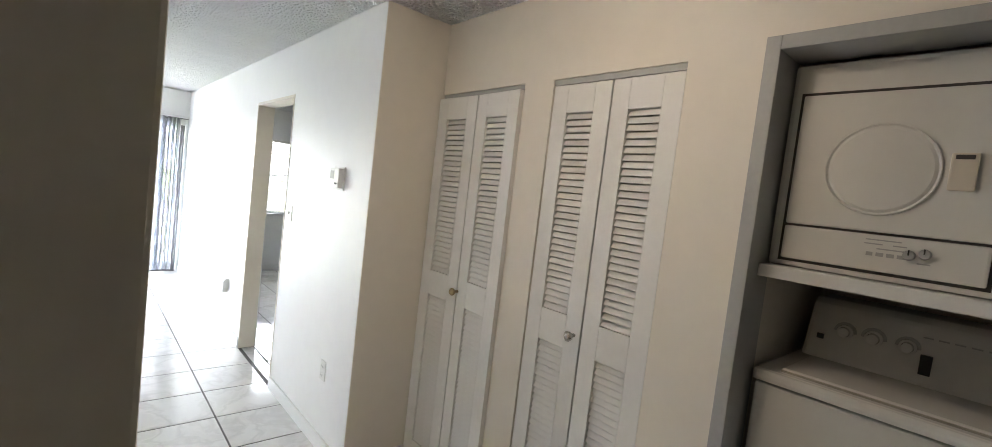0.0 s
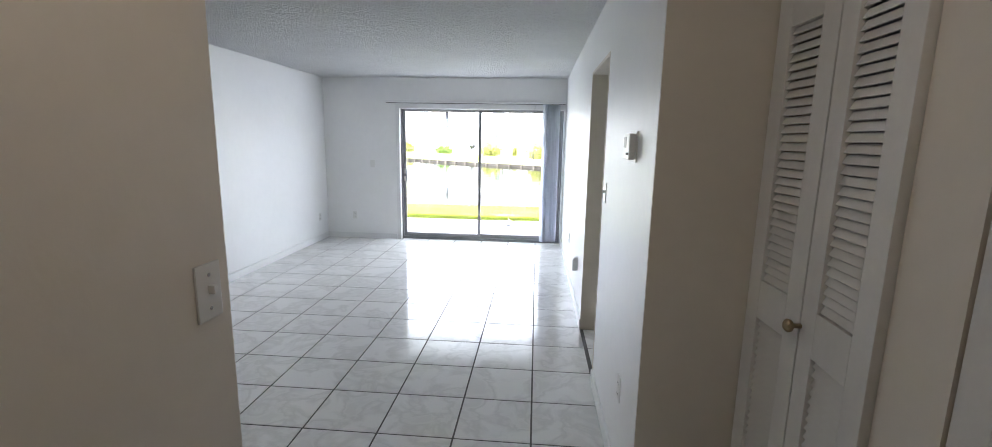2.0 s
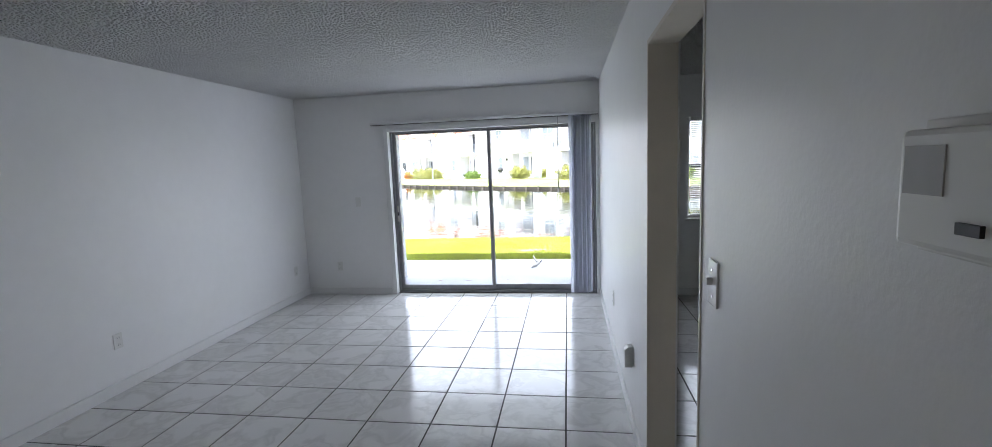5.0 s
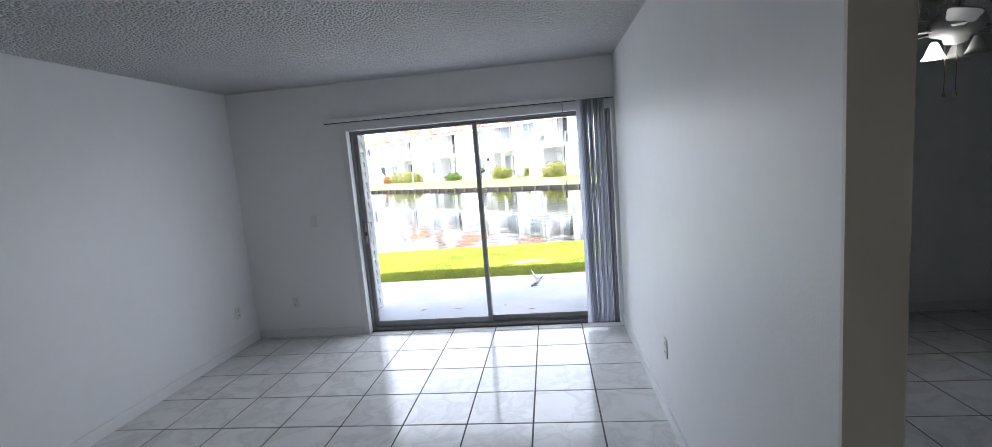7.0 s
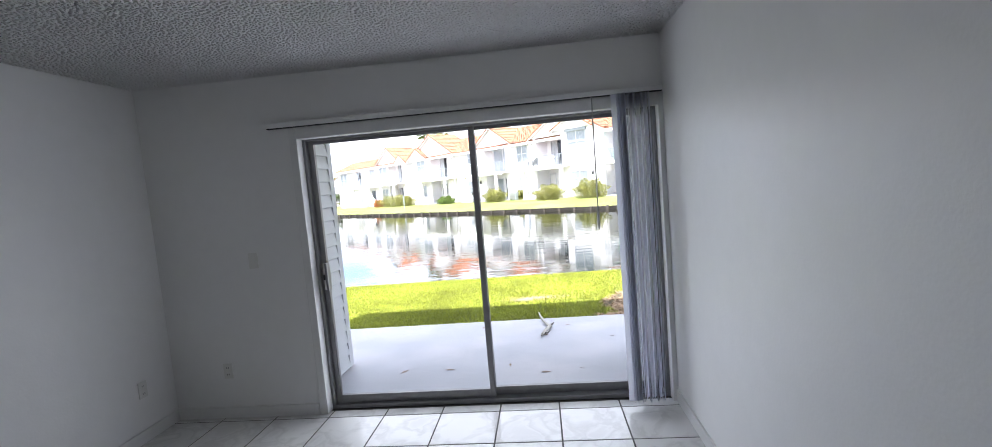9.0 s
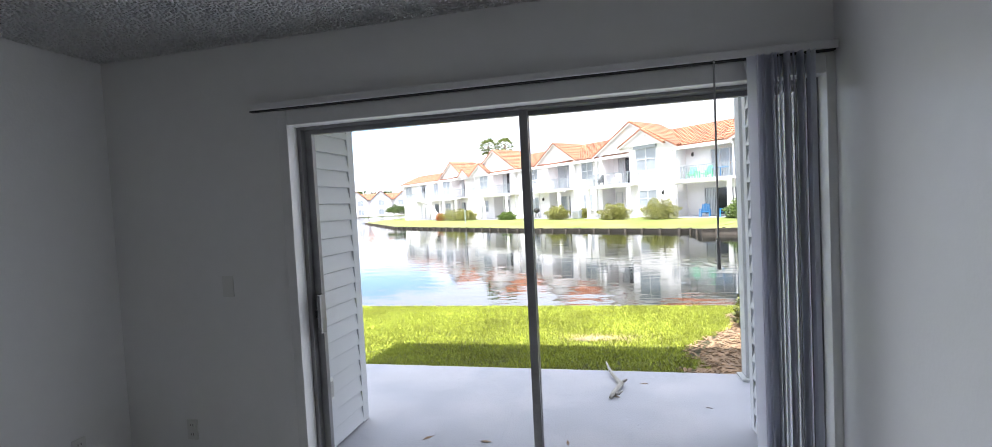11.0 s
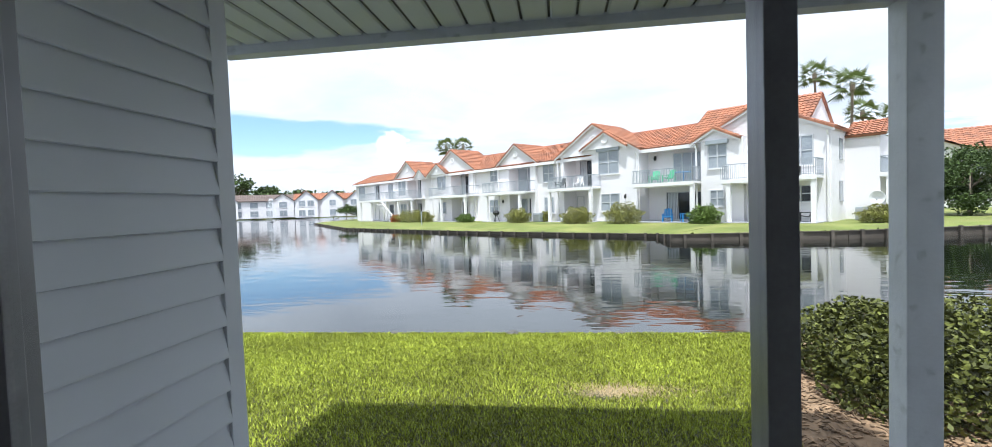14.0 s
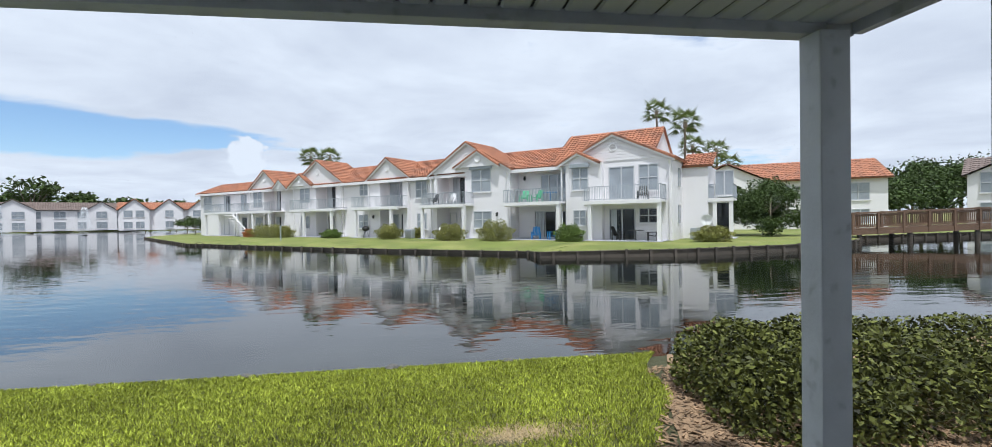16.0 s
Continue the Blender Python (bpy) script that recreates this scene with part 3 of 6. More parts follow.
def thermostat():
    t = thing("thermostat", "white wall thermostat with a small dark display", "thermostat", pose(RX, 3.12, 1.55, 0, 0, -90))
    put("back_plate", Mesh().box(-0.07, 0.07, -0.006, 0, -0.065, 0.065), M_PLASTIC, t, bevel=0.002)
    put("body", Mesh().box(-0.06, 0.06, -0.034, -0.006, -0.055, 0.055), M_PLASTIC, t, bevel=0.006)
    put("display", Mesh().box(-0.05, 0.0, -0.0355, -0.034, -0.005, 0.04), M_GREYFRAME, t, "grey display")
    put("lever", Mesh().box(0.02, 0.045, -0.038, -0.034, -0.035, -0.025), M_DARK, t, "small dark lever")


thermostat()


# ---- closet doors ----
def bifold(y0, y1, name, label, fold):
    """Two louvred panels between y0 and y1 in the closet wall, standing slightly folded."""
    t = thing(name, label, "closet door")
    H, T = 2.027, 0.028
    w = (y1 - y0) / 2 - 0.008
    st = 0.076
    lv = Mesh()
    c, s = math.cos(radians(63)), math.sin(radians(63))
    lw = w - 2 * st + 0.01
    k = 0.0124
    pts = [(-k * c - 0.0012, -k * s + 0.001), (-k * c + 0.0012, -k * s - 0.001), (k * c + 0.0012, k * s - 0.001), (k * c - 0.0012, k * s + 0.001)]
    lv.prism([(p[0], -lw / 2, p[1]) for p in pts], (0, lw, 0))
    louver = lv.data("louver", M_DOOR)
    for side in (0, 1):
        a = fold if side == 0 else -fold
        yc = y1 - 0.004 if side == 0 else y0 + 0.004
        m = pose(HX + (-0.008 if fold > 2 else 0.02), yc, 0.018, 0, 0, (180 + a) if side == 0 else a)
        p = Mesh()
        for (za, zb) in ((0, 0.13), (0.962, 1.095), (1.912, H)):
            p.box(-T / 2, T / 2, st, w - st, za, zb)
        p.box(-T / 2, T / 2, 0, st, 0, H).box(-T / 2, T / 2, w - st, w, 0, H)
        panel = put("door_panel", p, M_DOOR, t, bevel=0.002, at=m)
        for za, zb in ((0.13, 0.962), (1.095, 1.912)):
            k = int((zb - za) / 0.0265)
            for i in range(k):
                put("louver", louver, None, panel, at=pose(0, w / 2, za + (i + 0.5) * (zb - za) / k, 0, 0, 180 if side == 0 else 0))
    kx = HX - 0.012
    ky = (y0 + y1) / 2 + (-0.012 if fold > 2 else 0.022)
    put("knob", Mesh().lathe([(0.008, 0.0), (0.007, -0.02), (0.018, -0.028), (0.020, -0.038), (0.012, -0.046), (0.002, -0.047)], (kx + 0.012 - math.sin(radians(fold)) * w * 0.9, ky, 1.05), "x", 16), M_CHROME if fold <= 2 else M_BRASS, t,
        "round metal knob", smooth=True)
    put("track", Mesh().box(HX + 0.005, HX + 0.05, y0, y1, 2.047, 2.071), M_GREYFRAME, t, "grey metal top track", bevel=0.002)


bifold(B1[0], B1[1], "louvered_closet_door", "white louvered bifold closet door standing slightly folded", 2.5)
bifold(B2[0], B2[1], "louvered_closet_door", "white louvered bifold closet door, closed, with round knob", 1.0)


# ---- laundry niche ----
def laundry():
    y0, y1 = N1
    put("niche_frame", Mesh().box(HX - 0.012, HX + 0.16, y1 - 0.006, y1 + 0.035, 0, 2.107).box(HX - 0.012, HX + 0.16, y0 - 0.035, y0 + 0.006, 0, 2.107).box(HX - 0.012, HX + 0.16, y0 + 0.006, y1 - 0.006, 2.066, 2.107), M_GREYFRAME,
        kind="structure", label="grey painted frame of the laundry niche", category="trim", bevel=0.003)
    put("niche_shelf", Mesh().box(HX + 0.06, 2.98, y0 + 0.008, y1 - 0.008, 1.412, 1.450), M_DOOR, kind="structure", label="thick painted shelf under the dryer", category="shelf", bevel=0.004)
    d = thing("clothes_dryer", "white front-loading clothes dryer on the niche shelf", "dryer")
    x = HX + 0.115
    ya, yb, za, zb, zs = 0.575, 1.012, 1.476, 1.957, 1.577
    put("body", Mesh().box(x, 2.9, y0 + 0.06, y1 - 0.012, 1.451, 2.05), M_APPL, d, bevel=0.014)
    put("seam", Mesh().box(x - 0.0012, x + 0.004, ya - 0.008, yb + 0.008, za - 0.008, zb + 0.008), M_SEAM, d, "dark seam round the front panel")
    put("front_panel", Mesh().box(x - 0.009, x + 0.001, ya, yb, zs + 0.003, zb), M_APPL, d, bevel=0.006)
    panel = put("control_panel", Mesh().box(x - 0.011, x + 0.001, ya, yb, za, zs - 0.003), M_APPL, d, bevel=0.006)
    yc, zc = 0.807, 1.747
    put("door", Mesh().lathe([(0.124, 0.002), (0.124, -0.004), (0.121, -0.006), (0.116, -0.002), (0.108, -0.005), (0.01, -0.010)], (x - 0.009, yc, zc), "x", 48), M_APPL, d, "round door with a shallow dish", smooth=False)
    grip = put("door_grip", Mesh().box(x - 0.020, x - 0.008, 0.622, 0.672, 1.700, 1.792), M_ALMOND, d, "recessed door grip", bevel=0.004)
    put("grip_hollow", Mesh().box(x - 0.0212, x - 0.0198, 0.630, 0.664, 1.776, 1.787), M_SEAM, grip, "shadowed hollow of the grip")
    for dy, z, r in ((0.720, 1.530, 0.0135), (0.690, 1.537, 0.0135)):
        dial = put("dial", Mesh().lathe([(r, 0), (r * 0.92, -0.010), (r * 0.8, -0.014), (0.002, -0.015)], (x - 0.011, dy, z), "x", 18), M_GREYFRAME, d, "grey dial")
        put("pointer", Mesh().box(x - 0.0275, x - 0.0255, dy - 0.0015, dy + 0.0015, z, z + r), M_DARK, dial)
    for k, (dy, z, w) in enumerate(((0.735, 1.522, 0.016), (0.757, 1.522, 0.016), (0.779, 1.522, 0.016), (0.801, 1.522, 0.014), (0.757, 1.537, 0.060), (0.740, 1.549, 0.028), (0.795, 1.549, 0.040), (0.775, 1.560, 0.075), (0.690, 1.512, 0.026))):
        put("label_mark", Mesh().box(x - 0.0122, x - 0.0108, dy - w / 2, dy + w / 2, z - (0.005 if k < 4 else 0.0016), z + (0.005 if k < 4 else 0.0016)), M_GREYFRAME, panel)
    w = thing("washing_machine", "white top-loading washing machine under the shelf", "washing machine")
    x = HX + 0.11
    put("body", Mesh().box(x, 2.93, y0 + 0.06, y1 - 0.03, 0, 1.086), M_APPL, w, bevel=0.008)
    put("top_deck", Mesh().box(x - 0.012, 2.93, y0 + 0.05, y1 - 0.022, 1.091, 1.130), M_APPL, w, bevel=0.014)
    lid = put("lid", Mesh().box(x + 0.03, 2.60, y0 + 0.11, y1 - 0.09, 1.131, 1.142), M_APPL, w, bevel=0.005)
    put("lid_rim", Mesh().box(x + 0.024, x + 0.030, y0 + 0.11, y1 - 0.09, 1.129, 1.136), M_CHROME, lid, "bright front edge of the lid")
    con = put("console", Mesh().prism([(2.635, y0 + 0.07, 1.131), (2.66, y0 + 0.07, 1.18), (2.715, y0 + 0.07, 1.315), (2.75, y0 + 0.07, 1.332), (2.92, y0 + 0.07, 1.332), (2.92, y0 + 0.07, 1.131)], (0, y1 - y0 - 0.12, 0)), M_APPL, w, bevel=0.014)
    for dy, r in ((0.900, 0.024), (0.822, 0.026), (0.735, 0.024), (0.46, 0.03)):
        knob = put("knob", Mesh().lathe([(r, 0.0), (r * 0.96, -0.006), (r * 0.7, -0.010), (r * 0.62, -0.026), (0.001, -0.027)], (2.682, dy, 1.235), "x", 20), M_APPL, w, "white round knob on a grey dial", smooth=False)
        put("dial_ring", Mesh().lathe([(r * 1.35, 0.004), (r * 1.35, 0.001), (r * 1.1, 0.0005)], (2.681, dy, 1.235), "x", 20), M_GREYFRAME, knob)
    put("button", Mesh().box(2.664, 2.674, 0.955, 0.975, 1.195, 1.212), M_DARK, con, "small dark button")
    put("handle_recess", Mesh().box(2.652, 2.668, 0.672, 0.700, 1.165, 1.225), M_DARK, con, "dark finger recess")
    for k in range(6):
        put("label_mark", Mesh().box(2.694, 2.700, 0.50 + 0.036 * k, 0.524 + 0.036 * k, 1.272, 1.276), M_GREYFRAME, con)


laundry()


# ---- bedroom seen through the doorway ----
def bedroom():
    put("door_jamb", Mesh().box(RX - 0.004, RX + WT + 0.004, DY1 - 0.012, DY1 + 0.0, 0, DZ).box(RX - 0.004, RX + WT + 0.004, DY0, DY0 + 0.012, 0, DZ).box(RX - 0.004, RX + WT + 0.004, DY0 + 0.012, DY1 - 0.012, DZ - 0.02, DZ),
        M_HALL, kind="structure", label="painted jamb of the bedroom doorway", category="trim")
    put("door_casing", Mesh().box(RX + WT + 0.001, RX + WT + 0.016, DY1, DY1 + 0.06, 0, DZ + 0.06).box(RX + WT + 0.001, RX + WT + 0.016, DY0 - 0.06, DY0, 0, DZ + 0.06).box(RX + WT + 0.001, RX + WT + 0.016, DY0, DY1, DZ, DZ + 0.06),
        M_TRIM, kind="structure", label="white casing of the bedroom doorway", category="trim", bevel=0.003)
    d = thing("door_1", "cream painted bedroom door standing open", "door", pose(RX + WT + 0.02, DY0 + 0.02, 0.01, 0, 0, 72), kind="structure")
    put("leaf", Mesh().box(0, 0.80, -0.036, 0, 0, 2.03), M_HALL, d, bevel=0.003)
    put("latch_plate", Mesh().box(0.7995, 0.802, -0.03, -0.006, 1.14, 1.21), M_DARK, d, "dark latch plate")
    put("handle", Mesh().lathe([(0.026, 0), (0.024, 0.006), (0.01, 0.012), (0.01, 0.03), (0.026, 0.045), (0.024, 0.062), (0.004, 0.068)], (0.735, -0.104, 1.175), "y", 16), M_BRASS, d, "brass knob", smooth=True)
    # window with two sashes and a raised mini blind
    y = NY + 0.06
    w = thing("window_1", "white-framed single-hung bedroom window with thin blinds", "window", kind="structure")
    f = Mesh().box(BW0, BW0 + 0.04, y, y + 0.06, BWZ0, BWZ1).box(BW1 - 0.04, BW1, y, y + 0.06, BWZ0, BWZ1).box(BW0 + 0.04, BW1 - 0.04, y, y + 0.06, BWZ1 - 0.04, BWZ1).box(BW0 + 0.04, BW1 - 0.04, y, y + 0.06, BWZ0, BWZ0 + 0.04)
    put("window_frame", f, M_TRIM, w, bevel=0.002)
    zm = 1.47
    put("meeting_rail", Mesh().box(BW0 + 0.04, BW1 - 0.04, y + 0.005, y + 0.045, zm - 0.02, zm + 0.02), M_ALU, w)
    for za, zb, dy in ((BWZ0 + 0.04, zm - 0.02, 0.02), (zm + 0.02, BWZ1 - 0.04, 0.035)):
        g = put("pane", Mesh().box(BW0 + 0.04, BW1 - 0.04, y + dy, y + dy + 0.004, za, zb), M_GLASS, w)
        g.visible_shadow = False
    put("window_sill", Mesh().box(BW0 - 0.02, BW1 + 0.02, NY - 0.03, NY + 0.06, BWZ0 - 0.025, BWZ0), M_TRIM, w, bevel=0.004)
    bl = thing("mini_blind", "thin white mini blind in the bedroom window", "blind")
    slat = Mesh().box(BW0 + 0.045, BW1 - 0.045, -0.011, 0.011, -0.0004, 0.0004).data("slat", M_PLASTIC)
    for i in range(48):
        z = 0.93 + i * 0.0215
        put("slat", slat, None, bl, at=pose(0, y - 0.02, z, 34))
    put("headrail", Mesh().box(BW0 + 0.042, BW1 - 0.042, y - 0.035, y - 0.005, BWZ1 - 0.03, BWZ1), M_PLASTIC, bl)


bedroom()


# ---- patio ----
def siding(name, x, face, y0, y1, z0, z1, label):
    """Lapped courses on the plane x, looking towards face (+1 or -1), each a board of its own on a plain wall."""
    wall = put(name, Mesh().box(min(x, x - face * 0.10), max(x, x - face * 0.10), y0, y1, z0, z1), M_SIDING, kind="structure", label=label, category="wall")
    pitch = 0.117
    pts = [(0, 0.010), (face * 0.019, 0.0), (face * 0.025, 0.003), (face * 0.025, 0.010), (face * 0.004, pitch + 0.006), (0, pitch + 0.006)]
    board = Mesh().prism([(p[0], 0, p[1]) for p in pts], (0, y1 - y0, 0)).data("siding_board", M_SIDING)
    z = z0 + 0.012
    while z + pitch <= z1 + 0.02:
        put("siding_board", board, None, wall, at=pose(x + face * 0.001, y0, z))
        z += pitch
    return wall


PZ, SZ = -0.05, 2.565                     # patio slab, soffit
FY = 10.40                               # fascia beam
put("patio", Mesh().box(-3.2, 2.35, NY + 0.18, 10.48, PZ - 0.12, PZ), M_CONC, kind="structure", label="grey painted concrete patio slab", category="patio", bevel=0.006)
siding("wall_patio_left", -0.973, 1, NY + 0.182, 9.215, PZ, SZ, "pale vinyl sided wall beside the patio")
siding("wall_patio_right", 1.812, -1, NY + 0.182, 9.38, PZ, SZ, "pale vinyl sided wing wall beside the patio")
put("corner_trim_left", Mesh().box(-1.093, -0.950, 9.215, 9.30, PZ, SZ), M_SIDING, kind="structure", label="plain pale corner board", category="trim", bevel=0.004)
put("corner_trim_right", Mesh().box(1.787, 1.93, 9.38, 9.455, PZ, SZ), M_SIDING, kind="structure", label="plain pale corner board", category="trim", bevel=0.004)
put("wall_storage", Mesh().box(-1.66, -1.078, NY + 0.182, 9.19, PZ, SZ), M_SIDING, kind="structure", label="pale sided storage closet", category="wall")


def vent():
    t = thing("siding_outlet_cover", "small pale weatherproof outlet cover on the siding", "outlet", pose(-0.946, 8.74, 0.385, 0, 0, 90))
    put("cover", Mesh().box(-0.05, 0.05, -0.035, 0.0, -0.07, 0.07), M_PLASTIC, t, bevel=0.005)
    put("flap", Mesh().box(-0.035, 0.035, -0.045, -0.035, -0.05, 0.05), M_GREYFRAME, t, bevel=0.003)


vent()


def patio_roof():
    put("patio_roof", Mesh().box(-1.81, 2.26, NY + 0.18, FY + 0.1, SZ + 0.03, SZ + 0.32), M_SIDING, kind="structure", label="flat patio roof under the upper balcony", category="roof")
    # black sheet behind the boards: the grooves' shade is put in as colour
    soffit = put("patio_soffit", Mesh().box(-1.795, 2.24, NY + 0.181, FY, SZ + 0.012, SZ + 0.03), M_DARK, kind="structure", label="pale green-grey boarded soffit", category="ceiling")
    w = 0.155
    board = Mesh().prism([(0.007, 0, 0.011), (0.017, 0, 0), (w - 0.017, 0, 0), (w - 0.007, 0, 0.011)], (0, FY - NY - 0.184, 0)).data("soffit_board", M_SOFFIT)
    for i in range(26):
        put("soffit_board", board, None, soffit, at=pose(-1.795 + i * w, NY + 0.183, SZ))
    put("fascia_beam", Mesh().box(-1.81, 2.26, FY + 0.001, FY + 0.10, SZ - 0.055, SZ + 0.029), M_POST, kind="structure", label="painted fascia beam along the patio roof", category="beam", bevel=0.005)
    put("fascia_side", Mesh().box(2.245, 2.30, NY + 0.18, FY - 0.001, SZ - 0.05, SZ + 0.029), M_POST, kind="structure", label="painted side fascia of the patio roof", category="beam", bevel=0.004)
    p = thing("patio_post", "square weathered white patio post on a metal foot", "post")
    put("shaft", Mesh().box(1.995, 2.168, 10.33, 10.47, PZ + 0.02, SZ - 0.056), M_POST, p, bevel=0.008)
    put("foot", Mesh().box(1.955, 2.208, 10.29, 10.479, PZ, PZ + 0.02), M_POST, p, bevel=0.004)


patio_roof()
# the storey above the rooms and the outside of the house
put("upper_storey", Mesh().box(-9.0, 9.0, -2.2, NY + 0.18, CZ + 0.151, 5.4).box(-9.0, LX - WT - 0.01, -2.2, NY + 0.17, -0.1, CZ + 0.149).box(5.41, 9.0, -2.2, NY + 0.17, -0.1, CZ + 0.149), M_SIDING, kind="structure",
    label="pale sided upper storey of the house", category="wall")


def driftwood():
    t = thing("stick", "pale forked dry stick lying on the patio", "stick")
    z = PZ + 0.016
    a = [(0.84, 10.58, z + 0.03), (0.86, 10.46, z + 0.022), (0.885, 10.34, z + 0.012), (0.925, 10.22, z + 0.004), (0.965, 10.12, z + 0.004), (0.925, 10.0, z + 0.002), (0.89, 9.90, z), (0.87, 9.82, z)]
    put("branch", Mesh().tube(a, [0.006, 0.011, 0.014, 0.017, 0.021, 0.018, 0.019, 0.012], 9), M_STICK, t, smooth=True)
    put("twig", Mesh().tube([(0.895, 9.91, z), (0.94, 9.88, z + 0.01), (0.965, 9.89, z + 0.03)], [0.013, 0.010, 0.005], 8), M_STICK, t, smooth=True)
    put("twig", Mesh().tube([(0.955, 10.13, z + 0.004), (1.0, 10.12, z + 0.03), (1.01, 10.10, z + 0.05)], [0.014, 0.011, 0.006], 8), M_STICK, t, smooth=True)
    rng = random.Random(5)
    for i in range(9):
        x, y, a = rng.uniform(-0.4, 1.7), rng.uniform(8.7, 10.3), rng.uniform(0, 180)
        l = rng.uniform(0.02, 0.05)
        put("fallen_leaf", Mesh().prism([(-l, 0, 0), (0, -l * 0.3, 0.002), (l, 0, 0), (0, l * 0.3, 0.004)], (0, 0, 0.0015)), M_MULCH, None, "small dry brown leaf on the patio", "leaf", "fallen leaves", at=pose(x, y, PZ + 0.001, 0, 0, a))


driftwood()


# ---- ground and lake ----
WZ = -0.6
def lawn_z(x, y):
    return -0.10 - 0.055 * max(0.0, y - 10.48) - (0.02 if y > 14.05 else 0)


def ground():
    put("ground", Mesh().box(-3000, 3000, -3000, 3000, -1.6, -1.2), M_SOIL, kind="structure", label="ground under the lake and the houses", category="ground")
    put("lake_water", Mesh().poly([(-420, 12, WZ), (160, 12, WZ), (160, 300, WZ), (-420, 300, WZ)]), M_WATER, kind="structure", label="dark rippled lake reflecting sky and houses", category="water")
    g = Mesh()
    ys = [-40, 8.0, 10.47, 11.0, 12.0, 13.0, 13.8, 14.1, 14.33, 14.45, 14.51]
    xs = [-60, -20] + [-10 + 0.5 * i for i in range(45)] + [20, 60]
    for y in ys:
        for x in xs:
            z = lawn_z(x, y) if y < 14.3 else {14.33: -0.35, 14.45: -0.5, 14.51: -0.9}[y]
            wob = (0.05 * math.sin(x * 1.9) + 0.04 * math.sin(x * 5.3)) if y > 14.0 else 0
            g.v.append((x, y + wob, z))
    k = len(xs)
    for j in range(len(ys) - 1):
        for i in range(k - 1):
            g.f.append((j * k + i, j * k + i + 1, (j + 1) * k + i + 1, (j + 1) * k + i))
    put("lawn", g, M_SOIL, kind="structure", label="green lawn sloping to the lake", category="lawn", smooth=True)


ground()


def bed_edge(x, y):
    """True inside the mulched bed under the hedge."""
    return x > 1.72 + 0.10 * math.sin(y * 3.1) + max(0, y - 11.2) * 0.42 or (x > 1.55 and y < 10.75)


def grass():
    """Lawn blades, thick near the patio and shorter away from it."""
    rng = np.random.default_rng(11)
    n = 430000
    y = 10.49 + 3.87 * rng.random(n) ** 0.9
    x = -9 + 12.5 * rng.random(n)
    keep = np.array([not bed_edge(a, b) for a, b in zip(x, y)])
    bare = np.exp(-(((x - 0.8) / 0.42) ** 2 + ((y - 12.0) / 0.16) ** 2)) + np.exp(-(((x - 0.55) / 0.2) ** 2 + ((y - 11.85) / 0.1) ** 2))
    keep &= rng.random(n) > bare * 0.95
    keep &= ~((x < -5) & (y < 12.2) & (rng.random(n) < 0.5))
    x, y = x[keep], y[keep]
    n = len(x)
    z = -0.10 - 0.055 * (y - 10.48) - 0.005
    a = rng.random(n) * 2 * np.pi
    clump = 0.5 + 0.5 * np.sin(x * 41 + 2.6 * np.sin(y * 19)) * np.sin(y * 47 + 2.7 * np.sin(x * 23))
    h = (0.015 + 0.027 * rng.random(n)) * (0.85 + 0.3 * clump)
    w = 0.0032 + 0.0036 * rng.random(n)
    w *= 1 + 0.16 * (y - 10.5)
    lean = 1.1 * h * rng.random(n)
    b = rng.random(n) * 2 * np.pi
    v = np.empty((n, 3, 3))
    v[:, 0] = np.stack([x - w * np.cos(a), y - w * np.sin(a), z], 1)
    v[:, 1] = np.stack([x + w * np.cos(a), y + w * np.sin(a), z], 1)
    v[:, 2] = np.stack([x + lean * np.cos(b), y + lean * np.sin(b), z + h], 1)
    soup("grass", v, M_GRASS, "short green lawn grass", "grass", "stuff")
    m = 5200
    x, y = 0.78 + 0.30 * rng.normal(size=m), 12.02 + 0.11 * rng.normal(size=m)
    z = -0.10 - 0.055 * (y - 10.48)
    a, b = rng.random(m) * 2 * np.pi, rng.random(m) * 2 * np.pi
    l, w = 0.02 + 0.03 * rng.random(m), 0.004
    v = np.empty((m, 3, 3))
    v[:, 0] = np.stack([x - w * np.cos(a), y - w * np.sin(a), z], 1)
    v[:, 1] = np.stack([x + w * np.cos(a), y + w * np.sin(a), z], 1)
    v[:, 2] = np.stack([x + l * np.cos(b), y + l * np.sin(b), z + 0.012 * rng.random(m)], 1)
    soup("dry_grass", v, M_STRAW, "patch of dry straw-coloured grass", "grass", "stuff")


def soup(name, v, material, label="", category="", kind="", parent=None):
    """Loose polygons of equal size from an array (count, corners, 3)."""
    n, c = v.shape[:2]
    me = bpy.data.meshes.new(name)
    me.vertices.add(n * c)
    me.vertices.foreach_set("co", v.reshape(-1).astype(np.float32))
    me.loops.add(n * c)
    me.loops.foreach_set("vertex_index", np.arange(n * c, dtype=np.int32))
    me.polygons.add(n)
    me.polygons.foreach_set("loop_start", np.arange(0, n * c, c, dtype=np.int32))
    me.update(calc_edges=True)
    me.materials.append(material)
    ob = new(name, me)
    if parent:
        ob.parent = parent
    return tagged(ob, label, category, kind=kind)


grass()


